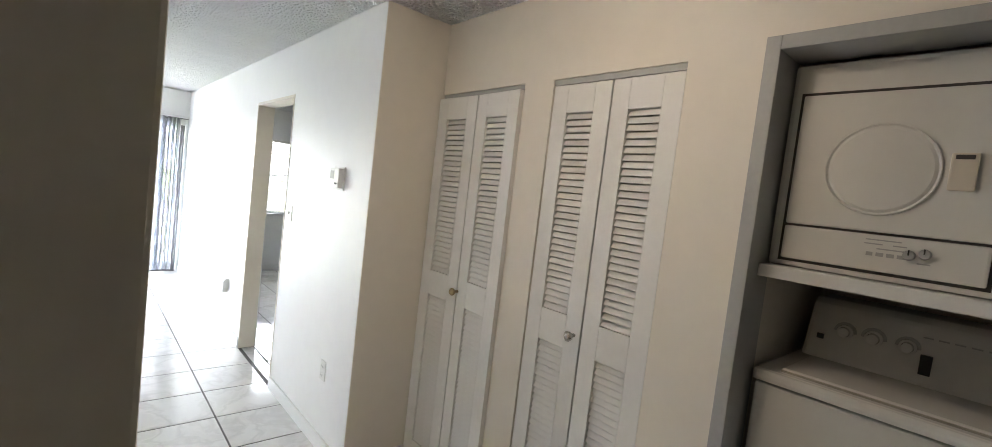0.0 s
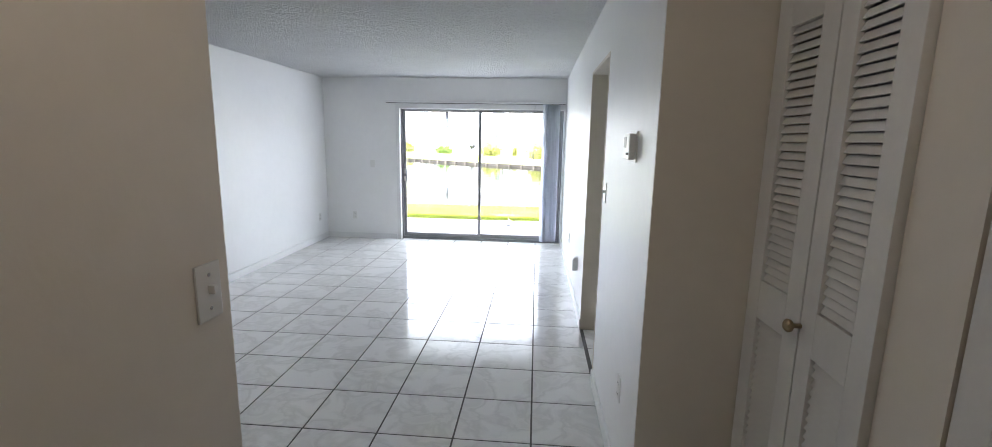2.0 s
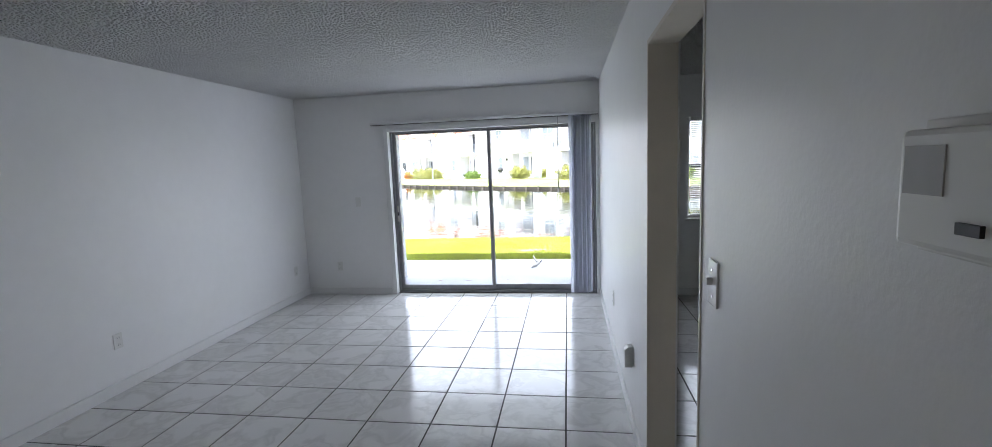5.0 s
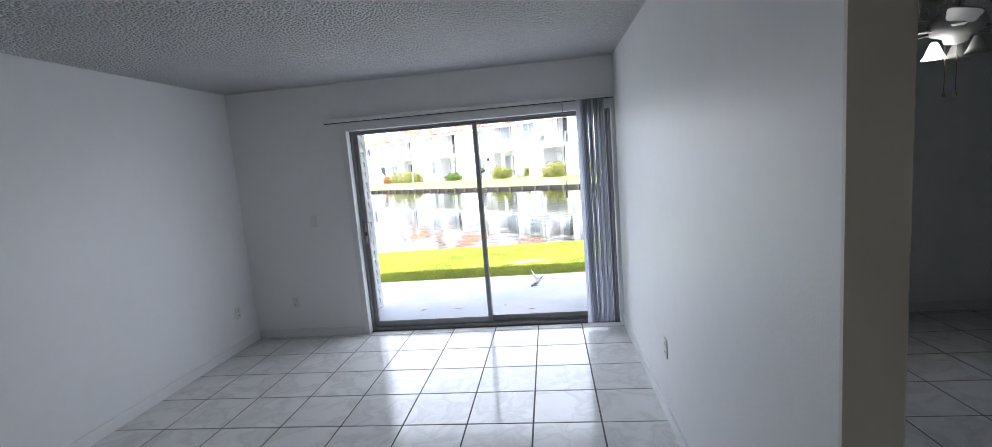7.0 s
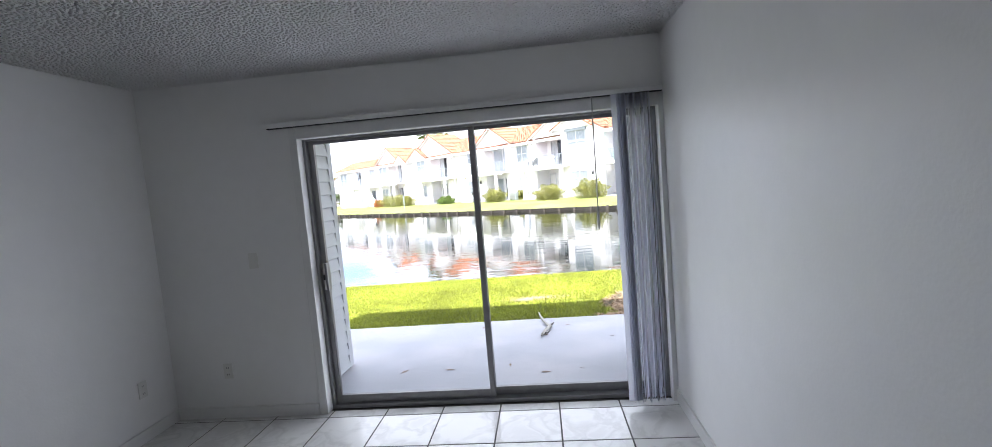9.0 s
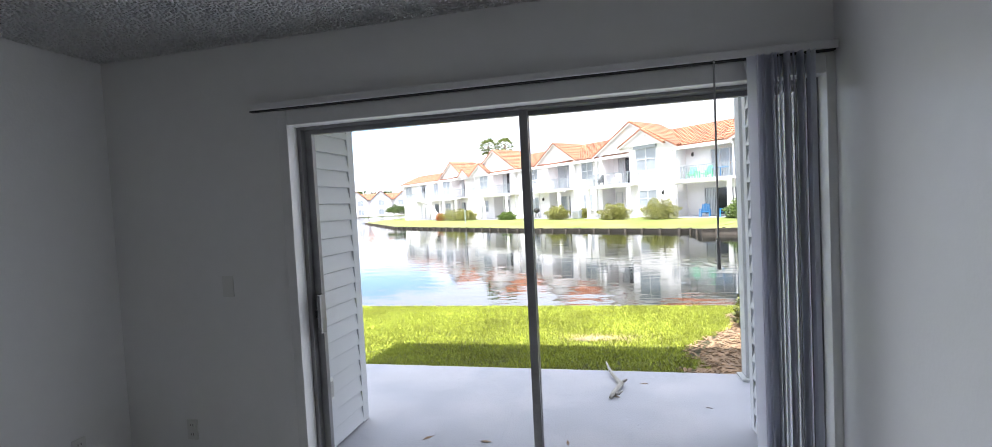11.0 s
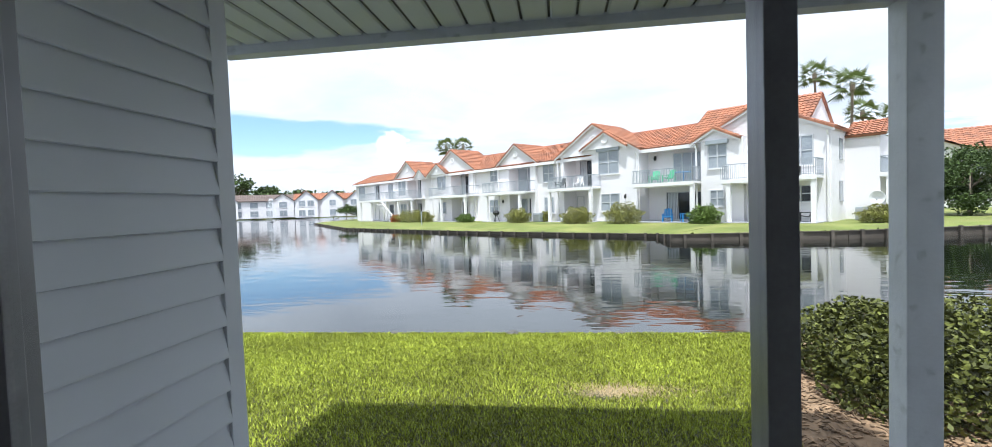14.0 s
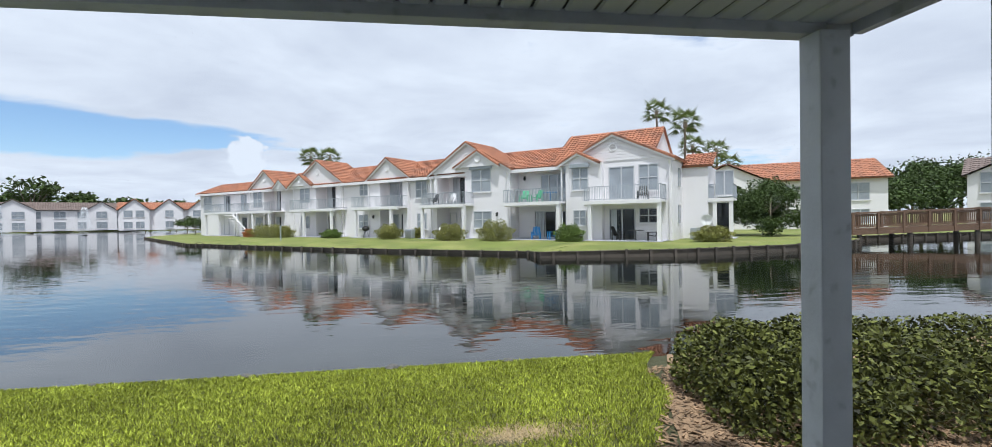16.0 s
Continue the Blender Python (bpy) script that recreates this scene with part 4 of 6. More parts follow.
def leaves(rng, pts, size, aspect=0.5):
    """Pointed leaves (4 corners, slightly folded) at pts with random turns."""
    n = len(pts)
    d = rng.normal(size=(n, 3))
    d[:, 2] *= 0.7
    d /= np.linalg.norm(d, axis=1)[:, None]
    e = rng.normal(size=(n, 3))
    e -= d * (e * d).sum(1)[:, None]
    e /= np.linalg.norm(e, axis=1)[:, None]
    s = size * (0.6 + 0.8 * rng.random(n))[:, None]
    v = np.empty((n, 4, 3))
    v[:, 0], v[:, 2] = pts - d * s, pts + d * s
    up = np.cross(d, e) * s * 0.12
    v[:, 1], v[:, 3] = pts + e * s * aspect + up, pts - e * s * aspect + up
    return v


def shell(rng, n, c, r, power=0.35, rough=0.12):
    """Points in the outer part of a lumpy ellipsoid."""
    d = rng.normal(size=(n, 3))
    d /= np.linalg.norm(d, axis=1)[:, None]
    lump = 1 + rough * (np.sin(d[:, 0] * 7 + c[0]) * np.sin(d[:, 1] * 6 + c[1] * 2) + np.sin(d[:, 2] * 9 + c[0] * 3) * 0.6)
    rad = (1 - power * rng.random(n) ** 1.6) * lump
    return np.array(c) + d * rad[:, None] * np.array(r)


def hedge_near():
    rng = np.random.default_rng(21)
    t = thing("hedge", "dense clipped hedge of small dark green leaves in a mulched bed", "hedge", pose(0, 0, 0))
    pts = []
    for cx, cy, cz, rx, ry, rz, n in ((3.28, 12.55, 0.02, 0.80, 0.80, 0.52, 12000), (3.12, 11.75, -0.02, 0.75, 0.75, 0.50, 12000), (4.2, 12.2, 0.04, 1.0, 1.2, 0.52, 15000), (5.6, 12.0, 0.03, 1.1, 1.3, 0.52, 12000), (7.2, 12.0, 0.02, 1.2, 1.3, 0.52, 8000)):
        p = shell(rng, n, (cx, cy, cz), (rx, ry, rz), 0.45, 0.07)
        p[:, 2] = np.minimum(p[:, 2], 0.46 + 0.05 * np.sin(p[:, 0] * 5) + 0.03 * rng.normal(size=n))
        pts.append(p[p[:, 2] > -0.22])
    pts = np.concatenate(pts)
    soup("foliage", leaves(rng, pts, 0.026, 0.55), M_LEAF, "small green leaves", parent=t)
    for i in range(10):
        x = 2.9 + i * 0.5
        put("stem", Mesh().tube([(x, 12.2 + 0.2 * math.sin(i), -0.26), (x + 0.08, 12.25, -0.05), (x - 0.06, 12.3, 0.2)], [0.018, 0.014, 0.008], 6), M_BARK, t)
    # mulch chips
    m = Mesh()
    put("mulch_bed", Mesh().poly([(1.62, 10.5, -0.095), (9, 10.5, -0.095), (9, 14.2, -0.30), (3.2, 14.2, -0.30), (2.35, 12.6, -0.21), (1.8, 11.3, -0.14)]), M_MULCH, kind="structure", label="brown mulch bed under the hedge", category="ground")
    r2 = random.Random(9)
    n = 0
    while n < 3200:
        x, y = r2.uniform(1.5, 5.0), r2.uniform(10.5, 13.6)
        if not bed_edge(x + 0.05, y):
            continue
        a, l, w = r2.uniform(0, 6.28), r2.uniform(0.015, 0.045), r2.uniform(0.006, 0.014)
        z = -0.092 - 0.055 * (y - 10.48) + r2.uniform(0, 0.012)
        c, s = math.cos(a), math.sin(a)
        q = [(x + c * l - s * w, y + s * l + c * w), (x - c * l - s * w, y - s * l + c * w), (x - c * l + s * w, y - s * l - c * w), (x + c * l + s * w, y + s * l - c * w)]
        tz = r2.uniform(-0.012, 0.012)
        m.prism([(q[0][0], q[0][1], z + tz), (q[1][0], q[1][1], z - tz), (q[2][0], q[2][1], z - tz), (q[3][0], q[3][1], z + tz)], (0, 0, 0.005))
        n += 1
    put("mulch_chips", m, M_MULCH, None, "loose brown bark chips", "mulch", kind="stuff")


hedge_near()


def bank_rocks():
    rng = random.Random(4)
    for x, s in ((-3.9, 0.07), (-2.2, 0.08), (-2.05, 0.05), (-0.45, 0.11), (-0.3, 0.06), (1.05, 0.09), (2.2, 0.07)):
        bm = bmesh.new()
        bmesh.ops.create_icosphere(bm, subdivisions=2, radius=s)
        for v in bm.verts:
            v.co *= 1 + 0.25 * noise.noise(v.co * 14 + Vector((x, 0, 0)))
            v.co.z *= 0.7
        me = bpy.data.meshes.new("rock")
        bm.to_mesh(me)
        bm.free()
        me.materials.append(M_ROCK)
        put("rock", me, None, None, "small dark rock at the lake edge", "rock", "bank rocks", at=pose(x, 14.34, -0.33, 0, 0, rng.uniform(0, 90)))


bank_rocks()

# ---- the far shore ----
SHORE = [(62, 46), (48, 41.5), (38, 40.3), (31.6, 39.2), (27, 34.8), (22.5, 32.7), (13.4, 31.3), (5.9, 32.6), (5.7, 35.2), (-6.2, 43.0), (-22.3, 56.2), (-38.9, 80.2)]


def far_land():
    back = [(-37, 92), (-28, 130), (-30, 190), (60, 260), (1500, 1500), (1500, 46)]
    top = -0.16
    edge = [-0.20 if x > 13 else -0.26 if x > 5.8 else -0.40 for x, y in SHORE]
    inner = [(x + 0.644 * w, y + 0.765 * w) for (x, y), w in zip(SHORE, (3, 3, 3, 3, 3, 3, 3.5, 4, 4.5, 5.5, 5.5, 4))]
    put("far_lawn", Mesh().prism([(x, y, -1.2) for x, y in inner + back], (0, 0, 1.2 + top)), M_FARGRASS, kind="structure", label="green lawn along the far shore", category="lawn")
    bank = Mesh()
    rng = random.Random(8)
    cuts = 6
    for k in range(len(SHORE) - 1):
        n = max(2, int(math.dist(SHORE[k], SHORE[k + 1]) / 0.9))
        base = len(bank.v)
        for i in range(n + 1):
            f = i / n
            for j in range(cuts + 1):
                g = j / cuts
                o = [SHORE[k][c] + (SHORE[k + 1][c] - SHORE[k][c]) * f for c in (0, 1)]
                q = [inner[k][c] + (inner[k + 1][c] - inner[k][c]) * f for c in (0, 1)]
                ze = edge[k] + (edge[k + 1] - edge[k]) * f
                z = ze + (top + 0.002 - ze) * g ** 0.8 + (rng.uniform(-0.02, 0.02) if 0 < j < cuts else 0)
                bank.v.append((o[0] + (q[0] - o[0]) * g, o[1] + (q[1] - o[1]) * g, z))
        w = cuts + 1
        bank.f += [(base + i * w + j, base + i * w + j + 1, base + (i + 1) * w + j + 1, base + (i + 1) * w + j) for i in range(n) for j in range(cuts)]
    put("shore_bank", bank, M_FARGRASS, kind="structure", label="grass bank sloping down to the seawall", category="lawn", smooth=True)
    far = [(-30, 191), (-62, 168), (-80, 171), (-105, 161), (-130, 170), (-230, 150), (-420, 120), (-1500, 400), (-1500, 2500), (1500, 2500), (1500, 1501), (60, 261)]
    put("distant_lawn", Mesh().prism([(x, y, -1.2) for x, y in far], (0, 0, 1.0)), M_FARGRASS, kind="structure", label="distant lawn beyond the lake", category="lawn")
    wall = thing("seawall", "low dark timber seawall with posts along the far shore", "seawall")
    post = Mesh().box(-0.07, 0.07, -0.07, 0.07, -0.75, 0.04).data("post", M_WOOD, bevel=0.012)
    for k in range(len(SHORE) - 1):
        (x0, y0), (x1, y1) = SHORE[k], SHORE[k + 1]
        z0, z1 = edge[k], edge[k + 1]
        L = math.hypot(x1 - x0, y1 - y0)
        a = math.degrees(math.atan2(y1 - y0, x1 - x0))
        m = Mesh().prism([(0, 0.0, -0.9), (L, 0.0, -0.9), (L, 0.0, z1 - 0.03), (0, 0.0, z0 - 0.03)], (0, 0.07, 0))
        m.prism([(0, -0.06, z0 - 0.03), (L, -0.06, z1 - 0.03), (L, -0.06, z1 + 0.008), (0, -0.06, z0 + 0.008)], (0, 0.19, 0))
        put("plank_wall", m, M_WOOD, wall, at=pose(x0, y0, 0, 0, 0, a))
        n = max(1, int(L / 1.15))
        tuft = []
        for i in range(n):
            s = (i + 0.5) / n
            put("post", post, None, wall, at=pose(x0 + (x1 - x0) * s, y0 + (y1 - y0) * s, z0 + (z1 - z0) * s + rng.uniform(-0.05, 0.04), 0, 0, a) @ pose(0, 0.13, 0))
        for i in range(int(L * 14)):
            s, hgt, out = rng.random(), rng.uniform(0.05, 0.16), rng.uniform(0.02, 0.22)
            z = z0 + (z1 - z0) * s
            u, wd = s * L, rng.uniform(0.02, 0.06)
            tuft.append([(u - wd, -0.02, z + 0.01), (u + wd, -0.02, z + 0.01), (u + rng.uniform(-0.1, 0.1), 0.07 + out * 0.5, z + hgt * rng.uniform(-1.2, 0.8))])
        tufts = soup("grass_tufts", np.array(tuft), M_FARGRASS, "grass hanging over the seawall", parent=wall)
        tufts.matrix_basis = pose(x0, y0, 0, 0, 0, a)


far_land()


# ---- the apartment house across the lake ----
def roof_grid(p00, p10, p01, name, parent, material, label="", pw=0.30, rh=0.36):
    """A barrel-tiled roof plane: p00 to p10 along the eave, p00 to p01 up the slope."""
    p00, p10, p01 = Vector(p00), Vector(p10), Vector(p01)
    e, s = p10 - p00, p01 - p00
    n = e.cross(s).normalized()
    if n.z < 0:
        n = -n
    nu, nv = max(1, int(e.length / pw)), max(1, int(s.length / rh))
    us = [(i + f) / nu for i in range(nu) for f in (0, 0.25, 0.5, 0.75)] + [1.0]
    vs = [((j + f) / nv, 0.05 * (1 - f)) for j in range(nv) for f in (0.0, 0.98)]
    m = Mesh()
    for v, lift in vs:
        for k, u in enumerate(us):
            wv = (0.0, 0.045, 0.07, 0.045)[k % 4]
            m.v.append(tuple(p00 + e * u + s * v + n * (wv + lift)))
    w = len(us)
    m.f = [(j * w + i, j * w + i + 1, (j + 1) * w + i + 1, (j + 1) * w + i) for j in range(len(vs) - 1) for i in range(w - 1)]
    b = len(m.v)
    m.v += [tuple(q - n * 0.12) for q in (p00, p10, p10 + s, p01)]
    m.f += [(b, b + 3, b + 2, b + 1), (0, w - 1, b + 1, b)]
    me = bpy.data.meshes.new(name)
    me.from_pydata(m.v, [], m.f)
    me.materials.append(material)
    return put(name, me, None, parent, label)


def win(parent, u0, u1, z0, z1, v, sashes=2, cross=True, pane=None, name="window", shade=0.0):
    """A framed window or glass door in the local x-z plane at v, facing +y."""
    fr = 0.07
    f = Mesh().box(u0, u0 + fr, v, v + 0.06, z0, z1).box(u1 - fr, u1, v, v + 0.06, z0, z1).box(u0 + fr, u1 - fr, v, v + 0.06, z1 - fr, z1).box(u0 + fr, u1 - fr, v, v + 0.06, z0, z0 + fr)
    for i in range(1, sashes):
        c = u0 + (u1 - u0) * i / sashes
        f.box(c - 0.04, c + 0.04, v, v + 0.06, z0 + fr, z1 - fr)
    if cross:
        zc = (z0 + z1) / 2
        f.box(u0 + fr, u1 - fr, v + 0.002, v + 0.055, zc - 0.035, zc + 0.035)
    w = put(name, f, M_FRAME, parent)
    put("sill", Mesh().box(u0 - 0.06, u1 + 0.06, v, v + 0.11, z0 - 0.07, z0 - 0.005), M_WHITE, w)
    if pane is M_PANE2 and not cross and sashes > 1:
        c = u1 - (u1 - u0) * 0.30
        folds = Mesh()
        for i in range(6):
            a = c + (u1 - 0.1 - c) * i / 6
            folds.box(a, a + (u1 - 0.1 - c) / 6 - 0.02, v + 0.026, v + 0.034 + 0.008 * (i % 2), z0 + 0.08, z1 - 0.08)
        put("curtain", folds, M_CURTAIN, w, "pale vertical curtain")
    for i in range(sashes):
        a, b = u0 + (u1 - u0) * i / sashes, u0 + (u1 - u0) * (i + 1) / sashes
        put("pane", Mesh().box(a + 0.05, b - 0.05, v + 0.01, v + 0.025, z0 + 0.05, z1 - 0.05), pane or M_PANE, w)
    if shade:
        put("shutter_box", Mesh().box(u0 - 0.1, u1 + 0.1, v + 0.0, v + 0.22, z1 - 0.05, z1 + 0.24), M_RAIL, w, "grey roller shutter box", bevel=0.02)
    return w


def balcony(parent, u0, u1, v0, v1, z=2.62, posts=()):
    s = put("balcony", Mesh().box(u0, u1, v0, v1, z - 0.14, z).box(u0 - 0.04, u1 + 0.04, v1 - 0.08, v1 + 0.04, z - 0.22, z + 0.03), M_WHITE, parent, "white balcony with a grey metal railing")
    r = Mesh()
    for a, b, c, d in ((u0, u1, v1 - 0.03, v1), (u0, u0 + 0.03, v0, v1), (u1 - 0.03, u1, v0, v1)):
        r.box(a, b, c, d, z + 0.98, z + 1.03).box(a, b, c, d, z + 0.1, z + 0.13)
    k = int((u1 - u0) / 0.12)
    for i in range(k + 1):
        u = u0 + (u1 - u0 - 0.02) * i / k
        t = 0.03 if i % 9 else 0.05
        r.box(u, u + t * 0.85, v1 - 0.028, v1 - 0.006, z, z + 1.0)
    for i in range(int((v1 - v0) / 0.14)):
        v = v0 + i * 0.14
        r.box(u0 + 0.004, u0 + 0.024, v, v + 0.02, z, z + 1.0).box(u1 - 0.024, u1 - 0.004, v, v + 0.02, z, z + 1.0)
    put("railing", r, M_RAIL, s, "grey metal railing")
    put("beam", Mesh().box(u0 + 0.02, u1 - 0.02, v1 - 0.30, v1 - 0.10, z - 0.30, z - 0.14), M_WHITE, s)
    put("terrace", Mesh().box(u0 - 0.1, u1 + 0.1, v0, v1 + 0.25, -0.3, -0.12), M_CONC, parent, "pale concrete terrace slab")
    for u in posts:
        put("post", Mesh().box(u - 0.13, u + 0.13, v1 - 0.28, v1 - 0.02, -0.2, z - 0.14), M_WHITE, s, bevel=0.02)
    return s


def gable(parent, u0, u1, peak, ze, zp, v, vback, over=0.2, vent=True, boards=False):
    """A gable front at v between u0 and u1, ridge at u=peak running back to vback."""
    put("gable_wall", Mesh().prism([(u0, v, ze), (u1, v, ze), (peak, v, zp)], (0, -0.25, 0)), M_STUCCO, parent)
    sl = (zp - ze) / max(peak - u0, 0.01)
    sr = (zp - ze) / max(u1 - peak, 0.01)
    roof_grid((u0 - over, v + over, ze - sl * over + 0.12), (u0 - over, vback, ze - sl * over + 0.12), (peak, v + over, zp + 0.12), "roof", parent, M_ROOF)
    roof_grid((u1 + over, v + over, ze - sr * over + 0.12), (u1 + over, vback, ze - sr * over + 0.12), (peak, v + over, zp + 0.12), "roof", parent, M_ROOF)
    m = Mesh()
    for a, za, b, zb in ((u0 - over, ze - sl * over, peak, zp), (u1 + over, ze - sr * over, peak, zp)):
        m.prism([(a, v + over - 0.02, za + 0.01), (b, v + over - 0.02, zb + 0.01), (b, v + over - 0.02, zb + 0.15), (a, v + over - 0.02, za + 0.15)], (0, 0.06, 0))
    put("barge_tiles", m, M_ROOF, parent)
    m = Mesh()
    for a, za, b, zb in ((u0 - over, ze - sl * over, peak, zp), (u1 + over, ze - sr * over, peak, zp)):
        m.prism([(a, v + over - 0.05, za - 0.14), (b, v + over - 0.05, zb - 0.14), (b, v + over - 0.05, zb + 0.009), (a, v + over - 0.05, za + 0.009)], (0, 0.05, 0))
    put("barge_board", m, M_WHITE, parent)
    if vent:
        put("round_vent", Mesh().lathe([(0.32, 0.0), (0.32, 0.05), (0.26, 0.07), (0.24, 0.03), (0.02, 0.03)], (peak, v, ze + (zp - ze) * 0.52), "y", 20), M_WHITE, parent, "white round vent")
    if boards:
        b = Mesh()
        z = ze + 0.1
        while z < zp - 0.25:
            f = (zp - z) / (zp - ze)
            b.box(peak - (peak - u0) * f + 0.1, peak + (u1 - peak) * f - 0.1, v, v + 0.03, z, z + 0.17)
            z += 0.2
        put("gable_boards", b, M_STUCCO, parent)


FU = math.degrees(math.atan2(0.644, -0.765))


def apartments():
    h = thing("apartment_building", "long white two-storey apartment house with terracotta gabled roofs and balconies", "apartment house", pose(14.7, 37.5, 0, 0, 0, FU))
    V, Z0 = -1.6, -0.2
    # body: facade with deep plan behind
    put("wall", Mesh().box(-0.85, 3.9, -10, V, Z0, 5.5).box(3.9, 6.7, -10, V + 0.5, Z0, 5.5).box(6.7, 11.7, -10, V - 1.2, Z0, 5.4).box(11.7, 16.2, -10, V + 0.2, Z0, 5.6).box(16.2, 19.3, -10, V - 1.6, Z0, 5.6).box(19.3, 19.6, -10, V + 0.2, Z0, 5.6)
        .box(19.6, 22.8, -10, V - 0.2, Z0, 5.4).box(22.8, 23.6, -10, V, Z0, 5.5).box(23.6, 26.6, -10, V - 1.3, Z0, 5.5).box(26.6, 28.0, -10, V, Z0, 5.5).box(28.0, 32.0, -10, V - 0.2, Z0, 5.4).box(32.0, 33.0, -10, V, Z0, 5.5).box(33.0, 36.3, -10, V - 1.4, Z0, 5.5).box(36.3, 40.0, -10, V, Z0, 5.5).box(40.0, 43.0, -10, V - 0.3, Z0, 5.4)
        .box(43.0, 45.8, -10, V - 1.3, Z0, 5.4).box(45.8, 49.5, -10, V, Z0, 5.4).box(49.5, 61.5, -10, V - 0.5, Z0, 5.4), M_STUCCO, h)
    # main roofs
    for a, b, ze, zr, ve, vr in ((0.6, 8.4, 5.45, 8.4, V - 0.1, -6.2), (7.2, 24.5, 5.45, 7.5, V + 0.1, -5.8), (19.5, 45.0, 5.4, 7.5, V + 0.2, -5.8), (40, 50.5, 5.35, 7.4, V + 0.2, -5.8), (49.5, 62, 5.4, 6.9, V - 0.1, -5.4)):
        roof_grid((a, ve, ze), (b, ve, ze), (a, vr, zr), "roof", h, M_ROOF, "terracotta barrel tiles")
        roof_grid((a, vr - (vr - ve) * -1, ze), (b, vr - (vr - ve) * -1, ze), (a, vr, zr), "roof", h, M_ROOF)
        put("fascia", Mesh().box(a, b, ve - 0.02, ve + 0.06, ze - 0.28, ze - 0.02), M_WHITE, h)
    put("gable_wall", Mesh().prism([(0.75, -10.6, 5.4), (0.75, V - 0.15, 5.4), (0.75, -6.2, 8.3)], (0.2, 0, 0)), M_STUCCO, h)
    put("gable_wall", Mesh().prism([(61.6, -9.2, 5.4), (61.6, V - 0.6, 5.4), (61.6, -5.4, 6.85)], (0.2, 0, 0)), M_STUCCO, h)
    # right-hand unit
    gable(h, -0.85, 7.3, 3.24, 5.45, 7.4, V + 0.02, -6.2, boards=True)
    gable(h, 4.2, 7.2, 5.72, 5.42, 6.2, V + 0.55, -4.0, over=0.2, vent=False)
    win(h, 1.7, 3.55, 2.75, 5.1, V, cross=False)
    win(h, 0.05, 1.4, 3.3, 5.15, V)
    win(h, 1.65, 3.55, -0.15, 2.1, V, cross=False, pane=M_PANE2)
    win(h, 0.1, 1.4, 1.05, 2.1, V, pane=M_PANE2)
    win(h, 4.9, 6.2, 3.5, 5.2, V + 0.5, shade=1)
    win(h, 5.1, 6.1, 0.9, 2.05, V + 0.5)
    balcony(h, -0.45, 4.9, V, 0.05, posts=(-0.3, 4.45))
    # recess with the chairs
    win(h, 7.4, 9.6, 2.8, 5.0, V - 1.2, sashes=3, cross=False)
    win(h, 7.4, 10.2, -0.1, 2.05, V - 1.2, sashes=3, cross=False, pane=M_PANE2)
    balcony(h, 6.75, 11.5, V - 1.2, 0.0, z=2.7, posts=(6.9,))
    # second unit
    gable(h, 11.7, 20.0, 15.93, 5.55, 8.0, V + 0.22, -5.6)
    gable(h, 12.7, 17.0, 14.64, 5.9, 7.15, V + 0.5, -3.5, over=0.15, vent=True)
    win(h, 13.5, 15.5, 3.75, 5.7, V + 0.2, shade=1)
    win(h, 13.5, 15.3, 0.7, 2.15, V + 0.2)
    win(h, 16.5, 18.8, 2.8, 5.3, V - 1.6, sashes=3, cross=False, pane=M_PANE2)
    win(h, 16.5, 17.5, -0.1, 2.1, V - 1.6, sashes=1, cross=False, pane=M_PANE2)
    win(h, 18.4, 19.2, -0.1, 2.1, V - 1.6, sashes=1, cross=False, pane=M_WHITE)
    balcony(h, 15.3, 20.0, V - 1.6, 0.1, z=2.75, posts=(15.4, 19.86))
    win(h, 20.7, 22.1, 3.5, 5.15, V - 0.2)
    win(h, 20.8, 22.0, 0.6, 2.1, V - 0.2)
    # third unit
    gable(h, 22.6, 28.3, 25.54, 5.5, 7.45, V + 0.02, -5.6)
    win(h, 23.7, 26.5, 2.8, 5.2, V - 1.3, sashes=2, cross=False, shade=1)
    win(h, 23.9, 25.0, -0.1, 2.1, V - 1.3, sashes=1, cross=False, pane=M_PANE2)
    win(h, 25.3, 26.3, -0.1, 2.1, V - 1.3, sashes=1, cross=False)
    balcony(h, 22.9, 28.9, V - 1.3, 0.0, z=2.75, posts=(23.7, 28.45))
    win(h, 28.4, 29.6, 4.0, 5.3, V - 0.2)
    win(h, 28.4, 29.8, 0.7, 2.1, V - 0.2)
    # fourth unit
    gable(h, 31.8, 40.0, 35.9, 5.5, 8.0, V + 0.02, -5.6)
    gable(h, 36.6, 40.4, 38.4, 5.4, 6.6, V + 0.4, -3.5, over=0.15)
    win(h, 33.4, 36.1, 2.8, 5.3, V - 1.4, sashes=2, cross=False, pane=M_PANE2)
    win(h, 37.3, 39.0, 3.5, 5.6, V)
    win(h, 33.2, 34.3, -0.1, 2.1, V - 1.4, sashes=1, cross=False, pane=M_WHITE)
    win(h, 35.0, 36.0, -0.1, 2.1, V - 1.4, sashes=1, cross=False, pane=M_PANE2)
    win(h, 37.4, 38.8, 0.7, 2.1, V)
    balcony(h, 31.6, 38.6, V - 1.4, 0.0, z=2.75, posts=(32.0, 36.4))
    # fifth unit
    gable(h, 42.6, 48.8, 45.6, 5.4, 7.55, V + 0.02, -5.6)
    gable(h, 41.0, 43.6, 42.3, 5.3, 6.3, V + 0.3, -3.5, over=0.15)
    win(h, 43.4, 45.2, 2.8, 5.2, V - 1.3, cross=False, pane=M_PANE2)
    win(h, 46.2, 48.0, 3.2, 5.2, V)
